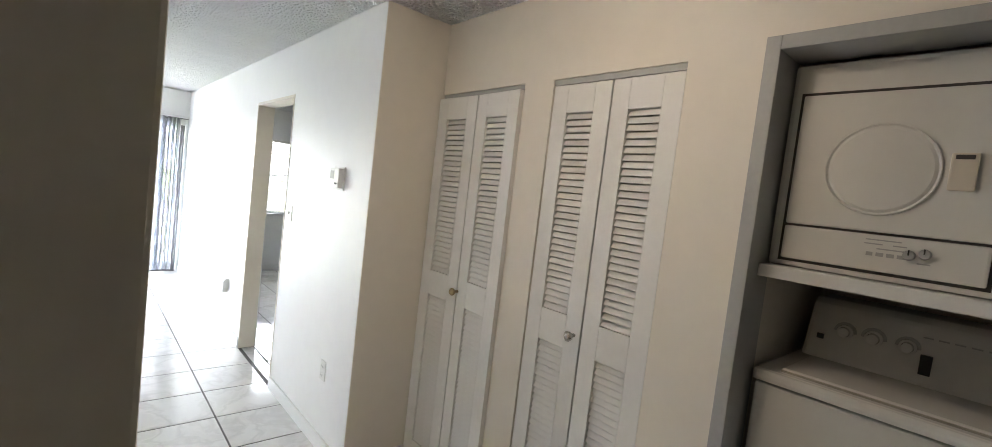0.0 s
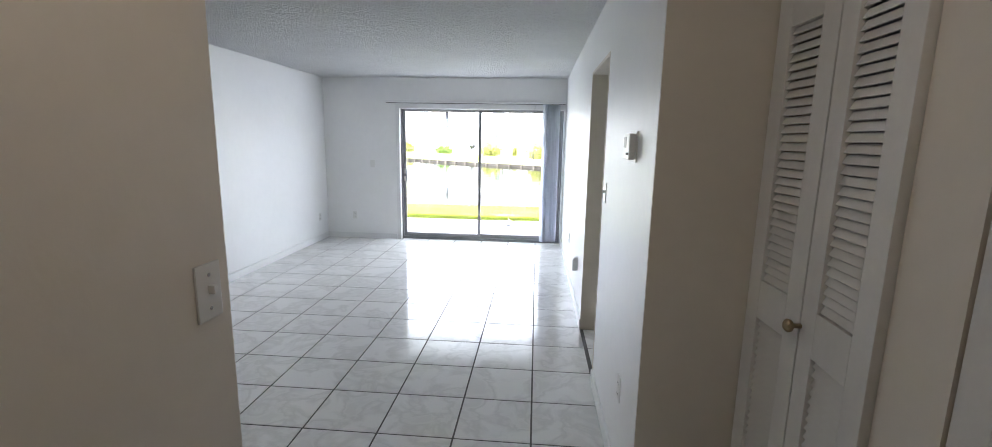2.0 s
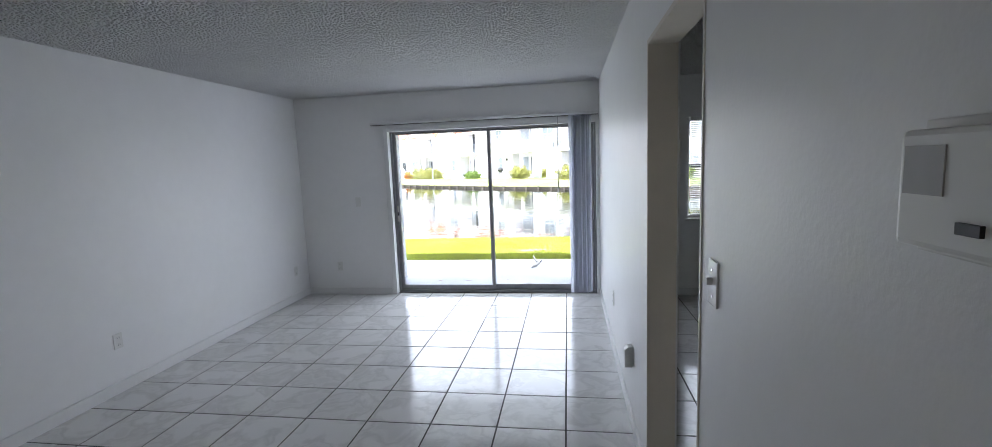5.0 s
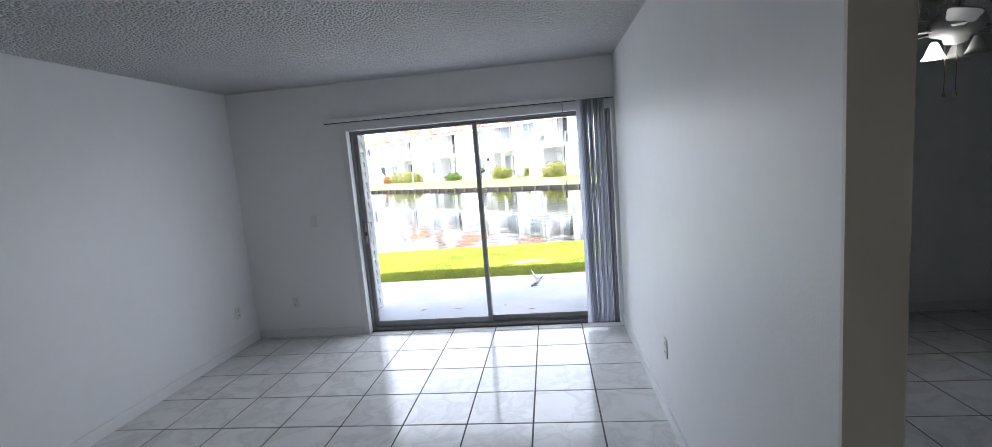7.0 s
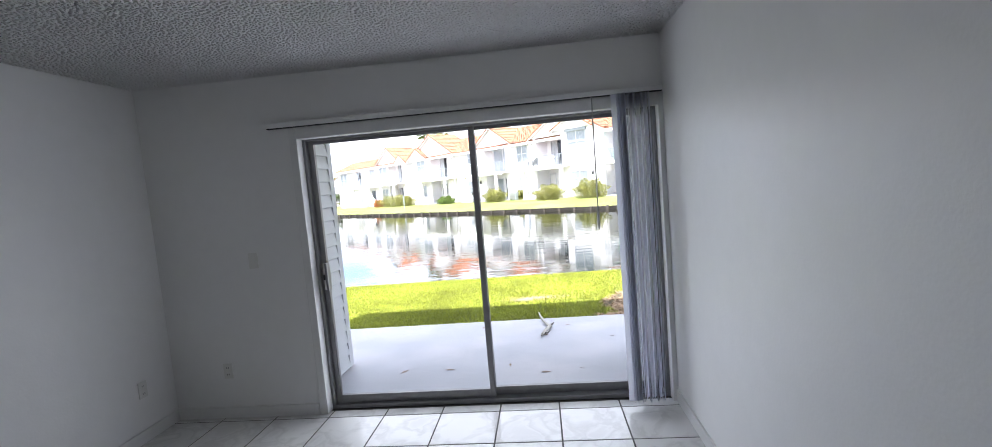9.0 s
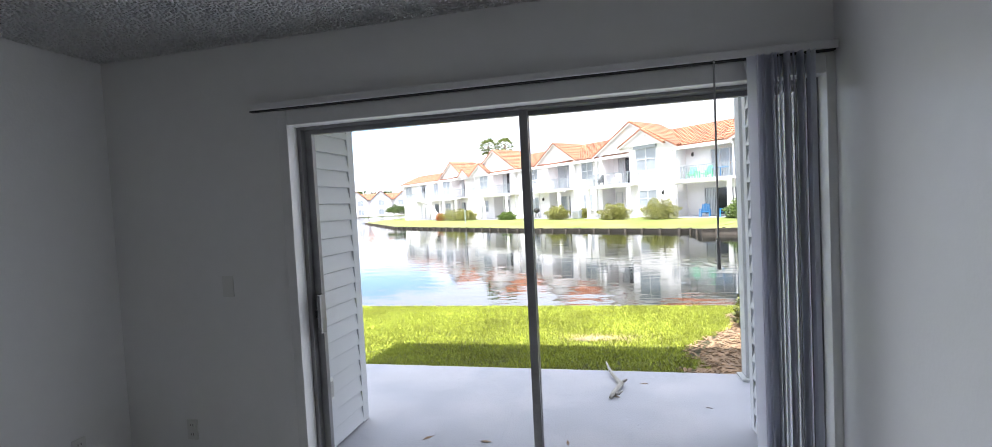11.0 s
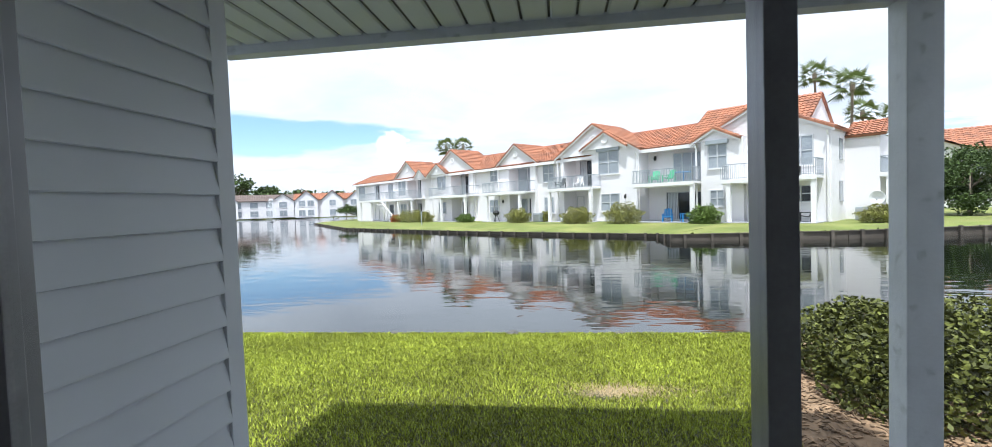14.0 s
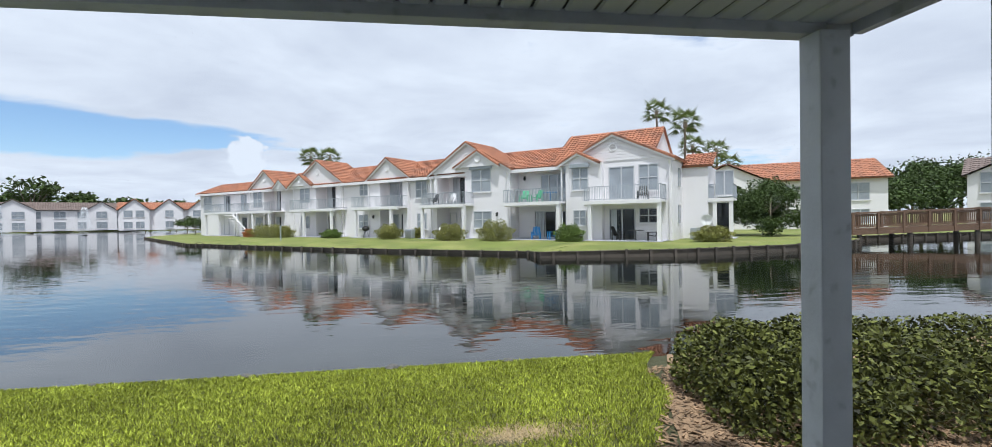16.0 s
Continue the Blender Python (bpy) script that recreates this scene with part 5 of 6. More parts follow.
    win(h, 43.4, 45.4, -0.1, 2.1, V - 1.3, cross=False, pane=M_PANE2)
    win(h, 46.2, 47.6, 0.6, 2.1, V)
    balcony(h, 42.2, 49.0, V - 1.3, 0.0, z=2.75, posts=(42.6, 45.8, 49.0))
    # last unit
    gable(h, 49.0, 56.0, 52.5, 5.6, 7.7, V - 4.0, -9.0)
    win(h, 50.0, 51.6, 2.8, 5.0, V - 0.5, cross=False)
    win(h, 54.0, 55.5, 2.8, 5.0, V - 0.5, cross=False, pane=M_PANE2)
    win(h, 58.5, 60.5, 3.2, 5.0, V - 0.5)
    win(h, 50.2, 51.4, -0.1, 2.1, V - 0.5, sashes=1, cross=False, pane=M_PANE2)
    win(h, 54.4, 55.6, -0.1, 2.1, V - 0.5, sashes=1, cross=False, pane=M_WHITE)
    balcony(h, 49.2, 56.5, V - 0.5, 0.0, z=2.75, posts=(49.6, 53.2, 56.3))
    # low wing and balcony at the end wall
    put("wing_wall", Mesh().box(-2.6, -0.85, -9.5, -5.0, Z0, 5.1), M_STUCCO, h)
    roof_grid((-2.9, -4.8, 5.1), (-0.8, -4.8, 5.1), (-2.9, -7.2, 6.2), "roof", h, M_ROOF)
    balcony(h, -4.2, -2.6, -7.6, -5.0, z=2.7, posts=(-4.05, -3.0))
    # solid dark sheet whose colour stands for the shade inside an open doorway
    put("open_doorway", Mesh().box(-3.9, -2.63, -7.65, -7.6, -0.1, 2.4), M_PANE2, h)
    win(h, -4.0, -2.7, 3.0, 4.9, -7.8, cross=False)
    for z in (3.6, 1.0):
        put("side_window", Mesh().box(-0.90, -0.86, -4.2, -3.4, z, z + 1.3), M_PANE, h)
    # outside stair of the fifth unit
    st = Mesh()
    for i in range(14):
        st.box(49.4 - 0.27 * i, 49.7 - 0.27 * i, 0.15, 1.1, 2.5 - 0.19 * (i + 1), 2.56 - 0.19 * (i + 1))
    st.prism([(49.6, 0.13, 2.35), (49.6, 0.13, 2.62), (45.7, 0.13, -0.05), (45.7, 0.13, -0.2)], (0, 0.05, 0))
    put("stair", st, M_WHITE, h, "white outside stair")


apartments()


def local(u, v, z=0.0, turn=0.0):
    """A pose in the frame of the apartment house."""
    return pose(14.7, 37.5, 0, 0, 0, FU) @ pose(u, v, z, 0, 0, turn)


def garden_chair(name, label, material, m, group):
    t = thing(name, label, "chair", m, group)
    put("seat", Mesh().prism([(-0.28, 0.28, 0.40), (-0.28, -0.22, 0.30), (-0.28, -0.22, 0.33), (-0.28, 0.28, 0.43)], (0.56, 0, 0)), material, t)
    for i in range(5):
        x = -0.27 + i * 0.112
        put("back_slat", Mesh().prism([(x, -0.20, 0.31), (x, -0.50, 1.0 - 0.02 * abs(i - 2)), (x, -0.48, 1.0 - 0.02 * abs(i - 2)), (x, -0.17, 0.31)], (0.09, 0, 0)), material, t)
    for x in (-0.36, 0.28):
        put("armrest", Mesh().box(x, x + 0.09, -0.35, 0.36, 0.58, 0.61), material, t)
        put("leg", Mesh().box(x + 0.01, x + 0.07, 0.22, 0.30, 0, 0.58), material, t)
        put("leg", Mesh().box(x + 0.01, x + 0.07, -0.36, -0.28, 0, 0.58), material, t)


garden_chair("garden_chair", "bright blue plastic garden chair on the ground-floor terrace", M_BLUE, local(9.0, -0.6, -0.15, 20), "blue chairs")
garden_chair("garden_chair", "bright blue plastic garden chair on the ground-floor terrace", M_BLUE, local(7.6, -0.5, -0.15, -50), "blue chairs")
garden_chair("balcony_chair", "green plastic chair on the balcony", M_GREEN, local(10.3, -1.2, 2.71, 10), "green chairs")
garden_chair("balcony_chair", "green plastic chair on the balcony", M_GREEN, local(9.2, -1.2, 2.71, -20), "green chairs")
garden_chair("balcony_chair", "white plastic chair on the balcony", M_WHITE, local(17.2, -0.8, 2.76, 10), "white chairs")
garden_chair("balcony_chair", "dark chair on the balcony", M_DARK, local(19.2, -0.8, 2.76, -10), "dark chairs")
garden_chair("balcony_chair", "dark chair on the balcony", M_DARK, local(0.9, -0.7, 2.63, 10), "dark chairs")
garden_chair("garden_chair", "white plastic chair on the ground-floor terrace", M_WHITE, local(17.7, 0.3, -0.15, 10), "white chairs")
garden_chair("garden_chair", "dark chair on the ground-floor terrace", M_DARK, local(2.6, -0.7, -0.15, 80), "dark chairs")
garden_chair("garden_chair", "dark chair on the ground-floor terrace", M_DARK, local(0.3, -0.7, -0.15, -80), "dark chairs")


def small_table(m, material, label):
    t = thing("terrace_table", label, "table", m)
    put("tabletop", Mesh().lathe([(0.02, 0.70), (0.55, 0.70), (0.56, 0.72), (0.55, 0.74), (0.02, 0.74)], (0, 0, 0), "z", 18), material, t)
    put("pedestal", Mesh().lathe([(0.25, 0.0), (0.24, 0.03), (0.04, 0.06), (0.04, 0.7)], (0, 0, 0), "z", 12), material, t)


small_table(local(1.4, -0.7, -0.15), M_DARK, "round dark terrace table")
small_table(local(7.9, -0.9, 2.71), M_BLUE, "round blue balcony table")


def grill():
    t = thing("barbecue_grill", "black kettle grill on the terrace", "grill", local(26.6, 0.3, -0.15))
    put("bowl", Mesh().lathe([(0.05, 0.6), (0.3, 0.75), (0.34, 0.9), (0.28, 1.05), (0.05, 1.15)], (0, 0, 0), "z", 14), M_DARK, t)
    for a in (0, 120, 240):
        put("leg", Mesh().tube([(0.1 * math.cos(radians(a)), 0.1 * math.sin(radians(a)), 0.66), (0.34 * math.cos(radians(a)), 0.34 * math.sin(radians(a)), 0)], 0.025, 6), M_DARK, t)


grill()


def ac_unit(u, v):
    t = thing("air_conditioner", "grey outdoor air conditioner beside the house", "air conditioner", local(u, v, -0.16))
    put("housing", Mesh().box(-0.4, 0.4, -0.4, 0.4, 0, 0.8), M_RAIL, t, bevel=0.03)
    for i in range(7):
        put("grille_bar", Mesh().box(-0.36, 0.36, 0.40, 0.42, 0.1 + i * 0.09, 0.14 + i * 0.09), M_GREYFRAME, t)


ac_unit(12.6, -0.6)
ac_unit(-2.0, -4.0)
ac_unit(21.6, -0.5)


def satellite_dish():
    t = thing("satellite_dish", "white satellite dish on a short pole at the house end", "satellite dish", local(-2.6, -4.2, -0.16))
    put("pole", Mesh().tube([(0, 0, 0), (0, 0, 1.25)], 0.03, 8), M_RAIL, t)
    put("dish", Mesh().lathe([(0.01, 0.0), (0.22, 0.05), (0.40, 0.16), (0.41, 0.16), (0.23, 0.03), (0.01, -0.02)], (0, 0.05, 1.35), "y", 22), M_DISH, t, smooth=True)
    put("arm", Mesh().tube([(0, 0.1, 1.05), (0, 0.55, 1.30)], 0.015, 6), M_RAIL, t)


satellite_dish()


def shore_post():
    t = thing("shore_post", "thin grey utility post on the far lawn", "post", local(32.5, 5.2, -0.22))
    put("shaft", Mesh().tube([(0, 0, -0.1), (0, 0, 1.15)], 0.06, 8), M_RAIL, t)
    put("cap", Mesh().lathe([(0.10, 1.15), (0.10, 1.32), (0.03, 1.36)], (0, 0, 0), "z", 10), M_RAIL, t)


shore_post()


def downspouts():
    for u, v in ((-0.7, -1.56), (7.0, -1.06), (11.85, -1.36), (19.9, -1.36), (22.9, -1.56), (28.1, -1.56), (32.2, -1.56), (40.1, -1.56), (48.6, -1.56)):
        t = thing("downspout", "white rain downspout on the stucco wall", "downspout", local(u, v, 0), "downspouts")
        put("pipe", Mesh().box(-0.05, 0.05, -0.02, 0.08, -0.15, 5.0), M_WHITE, t, bevel=0.01)
        put("elbow", Mesh().prism([(-0.05, 0.0, 5.0), (-0.05, 0.08, 5.0), (-0.05, 0.34, 5.3), (-0.05, 0.26, 5.3)], (0.1, 0, 0)), M_WHITE, t)


downspouts()


def wall_lamps():
    for u, v, z in ((4.2, -1.54, 4.6), (11.0, -2.7, 4.7), (4.3, -1.54, 1.7), (12.9, -1.34, 1.8), (27.4, -1.56, 1.8)):
        t = thing("wall_lamp", "small dark lantern on the house wall", "wall lamp", local(u, v, z), "house lanterns")
        put("bracket", Mesh().box(-0.04, 0.04, -0.03, 0.10, 0.18, 0.24), M_DARK, t)
        put("lantern", Mesh().lathe([(0.03, -0.12), (0.09, -0.08), (0.11, 0.12), (0.02, 0.20)], (0, 0.12, 0), "z", 8), M_DARK, t)


wall_lamps()


def bush(seed, m, r, material, label, n=4200):
    rng = np.random.default_rng(seed)
    t = thing("bush", label, "bush", m, "shore bushes")
    p = shell(rng, n, (0, 0, r[2] * 0.75), r, 0.6, 0.2)
    p = p[p[:, 2] > 0.0]
    soup("foliage", leaves(rng, p, 0.06, 0.6), material, parent=t)
    for i in range(3):
        put("stem", Mesh().tube([(0.15 * i - 0.15, 0, -0.05), (0.3 * i - 0.3, 0.05, r[2])], [0.04, 0.015], 6), M_BARK, t)


for k, (u, v, rx, ry, rz, ma) in enumerate(((40.3, 1.6, 3.0, 1.1, 0.78, 1), (30.4, 1.2, 1.2, 0.7, 0.48, 0), (22.4, 1.5, 1.25, 0.9, 0.72, 1), (15.3, 2.0, 1.35, 1.0, 0.72, 1), (11.3, 1.6, 1.45, 1.0, 0.85, 1), (5.6, 1.0, 1.05, 0.8, 0.68, 0),
                                            (-3.4, -1.0, 1.2, 0.9, 0.55, 1), (38.2, 1.2, 1.6, 0.9, 0.7, 1), (21.2, -0.9, 0.6, 0.4, 0.5, 1))):
    bush(40 + k, local(u, v, -0.17), (rx, ry, rz), M_LEAF2 if ma else M_CLIP, "rounded flowering bush on the far lawn" if ma else "clipped green bush on the far lawn")


bush(61, local(43.4, 1.8, -0.17), (0.62, 0.55, 0.5), M_ORANGE, "small bush in orange bloom on the far lawn")


# ---- trees ----
def palm(m, height, seed, crown=1.6):
    rng = random.Random(seed)
    t = thing("palm_tree", "tall fan palm with a bare grey trunk", "palm", m, "palms")
    lean = rng.uniform(-0.3, 0.3)
    put("trunk", Mesh().tube([(0, 0, -0.3), (lean * 0.3, 0, height * 0.4), (lean, 0.05, height)], [0.19, 0.13, 0.11], 8), M_BARK, t)
    top = Vector((lean, 0.05, height))
    v, stalks = [], Mesh()
    for i in range(20):
        az, el = i * 2.39996 + rng.uniform(-0.25, 0.25), math.asin(max(-1, min(1, -0.6 + 1.55 * (i + 0.5) / 20)))
        L = crown * rng.uniform(0.95, 1.35)
        d = Vector((math.cos(az) * math.cos(el), math.sin(az) * math.cos(el), math.sin(el)))
        hub = top + d * L * 0.5 + Vector((0, 0, -0.04 * L))
        stalks.tube([top, hub], [0.025, 0.014], 4)
        side = d.cross(Vector((0, 0, 1)))
        side = side.normalized() if side.length > 0.1 else Vector((1, 0, 0))
        for k in range(13):
            a = radians(-84 + 14 * k)
            tip = hub + (d * math.cos(a) + side * math.sin(a)) * L * 0.52 + Vector((0, 0, -0.16 * L * (0.4 + abs(math.sin(a)))))
            nrm = (tip - hub).cross(d.cross(side)).normalized() * 0.042 * crown
            mid = hub + (tip - hub) * 0.45
            v.append([hub, mid + nrm, tip, mid - nrm])
    crown_ob = soup("crown", np.array([[tuple(p) for p in q] for q in v]), M_PALM, parent=t)
    put("leaf_stalks", stalks, M_PALM, crown_ob)
    put("dead_skirt", Mesh().lathe([(0.12, height - 0.9), (0.24, height - 0.6), (0.2, height - 0.1), (0.1, height + 0.1)], (lean, 0.05, 0), "z", 10), M_BARK, t)


def polar(az, d, z=-0.16):
    """A place seen from the patio door at azimuth az and distance d."""
    return pose(0.03 + d * math.sin(radians(az)), 8.2 + d * math.cos(radians(az)), z)


for az, d, h, s, c in ((27.2, 58, 13.8, 1, 1.7), (29.8, 55, 11.8, 2, 1.9), (30.9, 60, 9.8, 3, 1.6), (33.3, 66, 9.9, 4, 1.6), (34.3, 62, 7.8, 5, 1.6), (31.8, 64, 8.0, 6, 1.5), (-13.0, 76, 11.3, 7, 1.9), (-10.9, 74, 11.1, 8, 1.8)):
    palm(polar(az, d), h, s, c)


def tree(m, height, r, seed, n=2600, label="broad dark green tree", material=None, size=0.16, group="trees", low=0.60):
    rng = np.random.default_rng(seed)
    rr = random.Random(seed)
    t = thing("tree", label, "tree", m, group)
    tr = Mesh().tube([(0, 0, -0.3), (0.1, 0.05, height * 0.3), (0.05, 0, height * 0.62)], [0.06 * height * 0.5, 0.045 * height * 0.5, 0.02 * height * 0.5], 8)
    put("trunk", tr, M_BARK, t)
    pts = []
    for i in range(13):
        a, e = rr.uniform(0, 6.28), rr.uniform(-0.3, 1.0)
        k = rr.uniform(0.35, 0.75)
        c = (r * k * math.cos(a), r * k * math.sin(a), height * low + e * height * (0.84 - low))
        put("limb", Mesh().tube([(0.05, 0, height * 0.35), (c[0] * 0.5, c[1] * 0.5, height * 0.5), c], [0.02 * height * 0.5, 0.014 * height * 0.5, 0.005 * height], 6), M_BARK, t)
        q = r * rr.uniform(0.32, 0.52)
        pts.append(shell(rng, n // 13, c, (q, q, q * 0.72), 0.8, 0.2))
    soup("crown", leaves(rng, np.concatenate(pts), size, 0.6), material or M_TREE, parent=t)


tree(polar(38.2, 43), 5.0, 3.0, 60, 20000, "broad low dark green tree on the far lawn", size=0.085, low=0.30)
tree(polar(34.2, 44), 4.4, 1.4, 61, 5000, "small feathery palm-like tree on the lawn", M_TREE, 0.09, low=0.30)
for k, (az, d, h, r) in enumerate(((47.0, 92, 7.6, 5.0), (48.5, 88, 8.6, 5.5), (50.0, 90, 9.2, 5.5), (51.3, 84, 8.0, 5.0), (52.6, 95, 9.6, 6.0), (54.2, 100, 9.8, 6.0), (45.5, 98, 6.8, 4.5), (46.3, 80, 6.0, 4.0), (49.4, 76, 5.0, 4.0), (56.2, 92, 9.0, 5.5))):
    tree(polar(az, d), h, r, 70 + k, 4200, "tall dark tree behind the footbridge", size=0.19, group="trees behind the bridge")
for k in range(26):
    az = -44 + k * 1.02 + 0.4 * math.sin(k * 3)
    d = 215 + 12 * math.sin(k * 1.7)
    hh = 9.0 + 2.2 * math.sin(k * 2.4)
    tree(polar(az, d), hh, 6.0, 90 + k, 700, "distant dark green tree beyond the lake", size=0.75, group="distant trees")
tree(polar(-36.3, 185), 15.5, 6.5, 130, 1000, "tall thin-crowned distant tree", size=0.6, group="distant trees")
tree(polar(-33.4, 200), 12.6, 6.5, 131, 900, "thin-crowned distant tree beyond the lake", size=0.6, group="distant trees")
tree(polar(-24.3, 78), 2.4, 1.4, 132, 900, "small dark round shrub tree at the house end", size=0.12)
tree(polar(-25.0, 82), 2.8, 1.4, 133, 900, "small dark round shrub tree at the house end", size=0.12)


# ---- other houses ----
def house(name, m, w, d, he, gables, material, label, floors=2, windows=()):
    h = thing(name, label, "house", m, "lakeside houses")
    put("wall", Mesh().box(-w / 2, w / 2, -d, 0, 0, he), M_STUCCO, h)
    zr = he + d * 0.22
    roof_grid((-w / 2 - 0.4, 0.5, he), (w / 2 + 0.4, 0.5, he), (-w / 2 - 0.4, -d / 2, zr), "roof", h, material, pw=0.5, rh=0.6)
    roof_grid((-w / 2 - 0.4, -d - 0.5, he), (w / 2 + 0.4, -d - 0.5, he), (-w / 2 - 0.4, -d / 2, zr), "roof", h, material, pw=0.5, rh=0.6)
    put("gable_wall", Mesh().prism([(-w / 2, -d, he), (-w / 2, 0, he), (-w / 2, -d / 2, zr - 0.1)], (0.2, 0, 0)).prism([(w / 2 - 0.2, -d, he), (w / 2 - 0.2, 0, he), (w / 2 - 0.2, -d / 2, zr - 0.1)], (0.2, 0, 0)), M_STUCCO, h)
    for (c, gw, gh) in gables:
        put("gable_wall", Mesh().prism([(c - gw / 2, 0.9, 0), (c + gw / 2, 0.9, 0), (c + gw / 2, 0.9, he), (c, 0.9, he + gh), (c - gw / 2, 0.9, he)], (0, -1.0, 0)), M_STUCCO, h)
        roof_grid((c - gw / 2 - 0.3, 1.2, he - 0.05), (c - gw / 2 - 0.3, -d / 2, he - 0.05), (c, 1.2, he + gh + 0.15), "roof", h, material, pw=0.5, rh=0.6)
        roof_grid((c + gw / 2 + 0.3, 1.2, he - 0.05), (c + gw / 2 + 0.3, -d / 2, he - 0.05), (c, 1.2, he + gh + 0.15), "roof", h, material, pw=0.5, rh=0.6)
    for a, b, z0, z1, v in windows:
        win(h, a, b, z0, z1, v)
    return h


wl = [(a, a + 2.4, z, z + 1.9, 0.92 if g else 0.0) for a, g in ((-13, 0), (-8.4, 1), (-4.5, 0), (0.2, 0), (5.0, 0), (8.0, 1), (12.0, 1)) for z in (0.5, 3.3)]
house("lakeside_house", polar(-34.0, 172, -0.2) @ pose(0, 0, 0, 0, 0, 214), 33, 10, 5.6, ((-7.2, 6.5, 2.2), (10.2, 8.5, 2.6)), M_ROOF2, "distant white lakeside house with a brown roof", windows=wl)
wl = [(a, a + 1.8, z, z + 1.7, 0.92) for a in (-9.5, -6.9, -0.9, 5.2, 7.6) for z in (0.5, 3.3)]
hh = house("lakeside_house", polar(-26.4, 150, -0.2) @ pose(0, 0, 0, 0, 0, 206), 21, 9, 5.2, ((-7.2, 6.0, 2.6), (0, 6.0, 2.6), (7.2, 6.0, 2.6)), M_ROOF, "distant white gabled house with a terracotta roof", windows=wl)
wl = [(a, a + 2.0, 3.0, 4.8, v) for a, v in ((-11, 0), (-7.5, 0), (-4.0, 0), (1.0, 0.92), (6.0, 0), (9.0, 0))] + [(a, a + 1.6, 0.6, 2.1, 0) for a in (-11, -7, 6)]
house("apartment_wing", polar(36.2, 60, -0.2) @ pose(0, 0, 0, 0, 0, 148), 25, 11, 5.3, ((2.2, 8.0, 1.9),), M_ROOF, "white apartment wing with a terracotta roof behind the lawn", windows=wl)
wl = [(a, a + 2.2, z, z + 2.0, 0.92 if a > -3 else 0.0) for a in (-6.9, -2.6, 0.6, 4.4) for z in (0.5, 3.4)]
rh = house("waterside_house", polar(59.5, 66, -0.2) @ pose(0, 0, 0, 0, 0, 124), 15, 9, 5.2, ((2.15, 10.6, 2.6),), M_ROOF2, "white waterside house with a balcony beyond the footbridge", windows=wl)


# ---- footbridge ----
def bridge():
    t = thing("footbridge", "brown timber footbridge with railings on dark piles", "bridge")
    A, B = Vector((26.8, 37.6, 0)), Vector((52.0, 34.2, 0))
    d = (B - A)
    L = d.length
    a = math.degrees(math.atan2(d.y, d.x))
    base = pose(A.x, A.y, 0, 0, 0, a)
    def zz(s):
        return 0.36 + 0.026 * s
    n = 44
    plank = Mesh().box(0, L / n - 0.03, -0.9, 0.9, -0.05, 0.0).data("deck_board", M_BRIDGE)
    for i in range(n):
        s = i * L / n
        put("deck_board", plank, None, t, at=base @ pose(s, 0, zz(s)))
    for side in (-0.9, 0.9):
        for i in range(n):
            s0, s1 = i * L / n, (i + 1) * L / n
            z0, z1 = zz(s0), zz(s1)
            m = Mesh()
            for za, zb, w in ((-0.38, -0.06, 0.04), (1.02, 1.10, 0.09), (0.86, 0.96, 0.03), (0.12, 0.20, 0.03)):
                m.prism([(s0, side - w, z0 + za), (s1, side - w, z1 + za), (s1, side - w, z1 + zb), (s0, side - w, z0 + zb)], (0, 2 * w, 0))
            for k in range(4):
                s = s0 + (s1 - s0) * (k + 0.5) / 4
                m.box(s - 0.02, s + 0.02, side - 0.02, side + 0.02, z0 + 0.18, z0 + 0.9)
            put("rail_section", m, M_BRIDGE, t, at=base)
            if i % 3 == 0:
                put("rail_post", Mesh().box(s0 - 0.07, s0 + 0.07, side - 0.09, side + 0.07, z0 - 0.4, z0 + 1.14), M_BRIDGE, t, at=base)
    for i in (4, 10, 18, 26, 34, 41):
        s = i * L / n
        for side in (-0.75, 0.75):
            put("pile", Mesh().tube([(s, side, -1.2), (s, side, zz(s) - 0.1)], 0.15, 10), M_WOOD, t, at=base)
        put("pile_brace", Mesh().prism([(s - 0.05, -0.75, -0.3), (s - 0.05, -0.65, -0.3), (s - 0.05, 0.75, zz(s) - 0.5), (s - 0.05, 0.65, zz(s) - 0.5)], (0.06, 0, 0)).prism([(s + 0.05, 0.75, -0.3), (s + 0.05, 0.65, -0.3), (s + 0.05, -0.75, zz(s) - 0.5), (s + 0.05, -0.65, zz(s) - 0.5)], (0.06, 0, 0)), M_WOOD, t, at=base)


bridge()


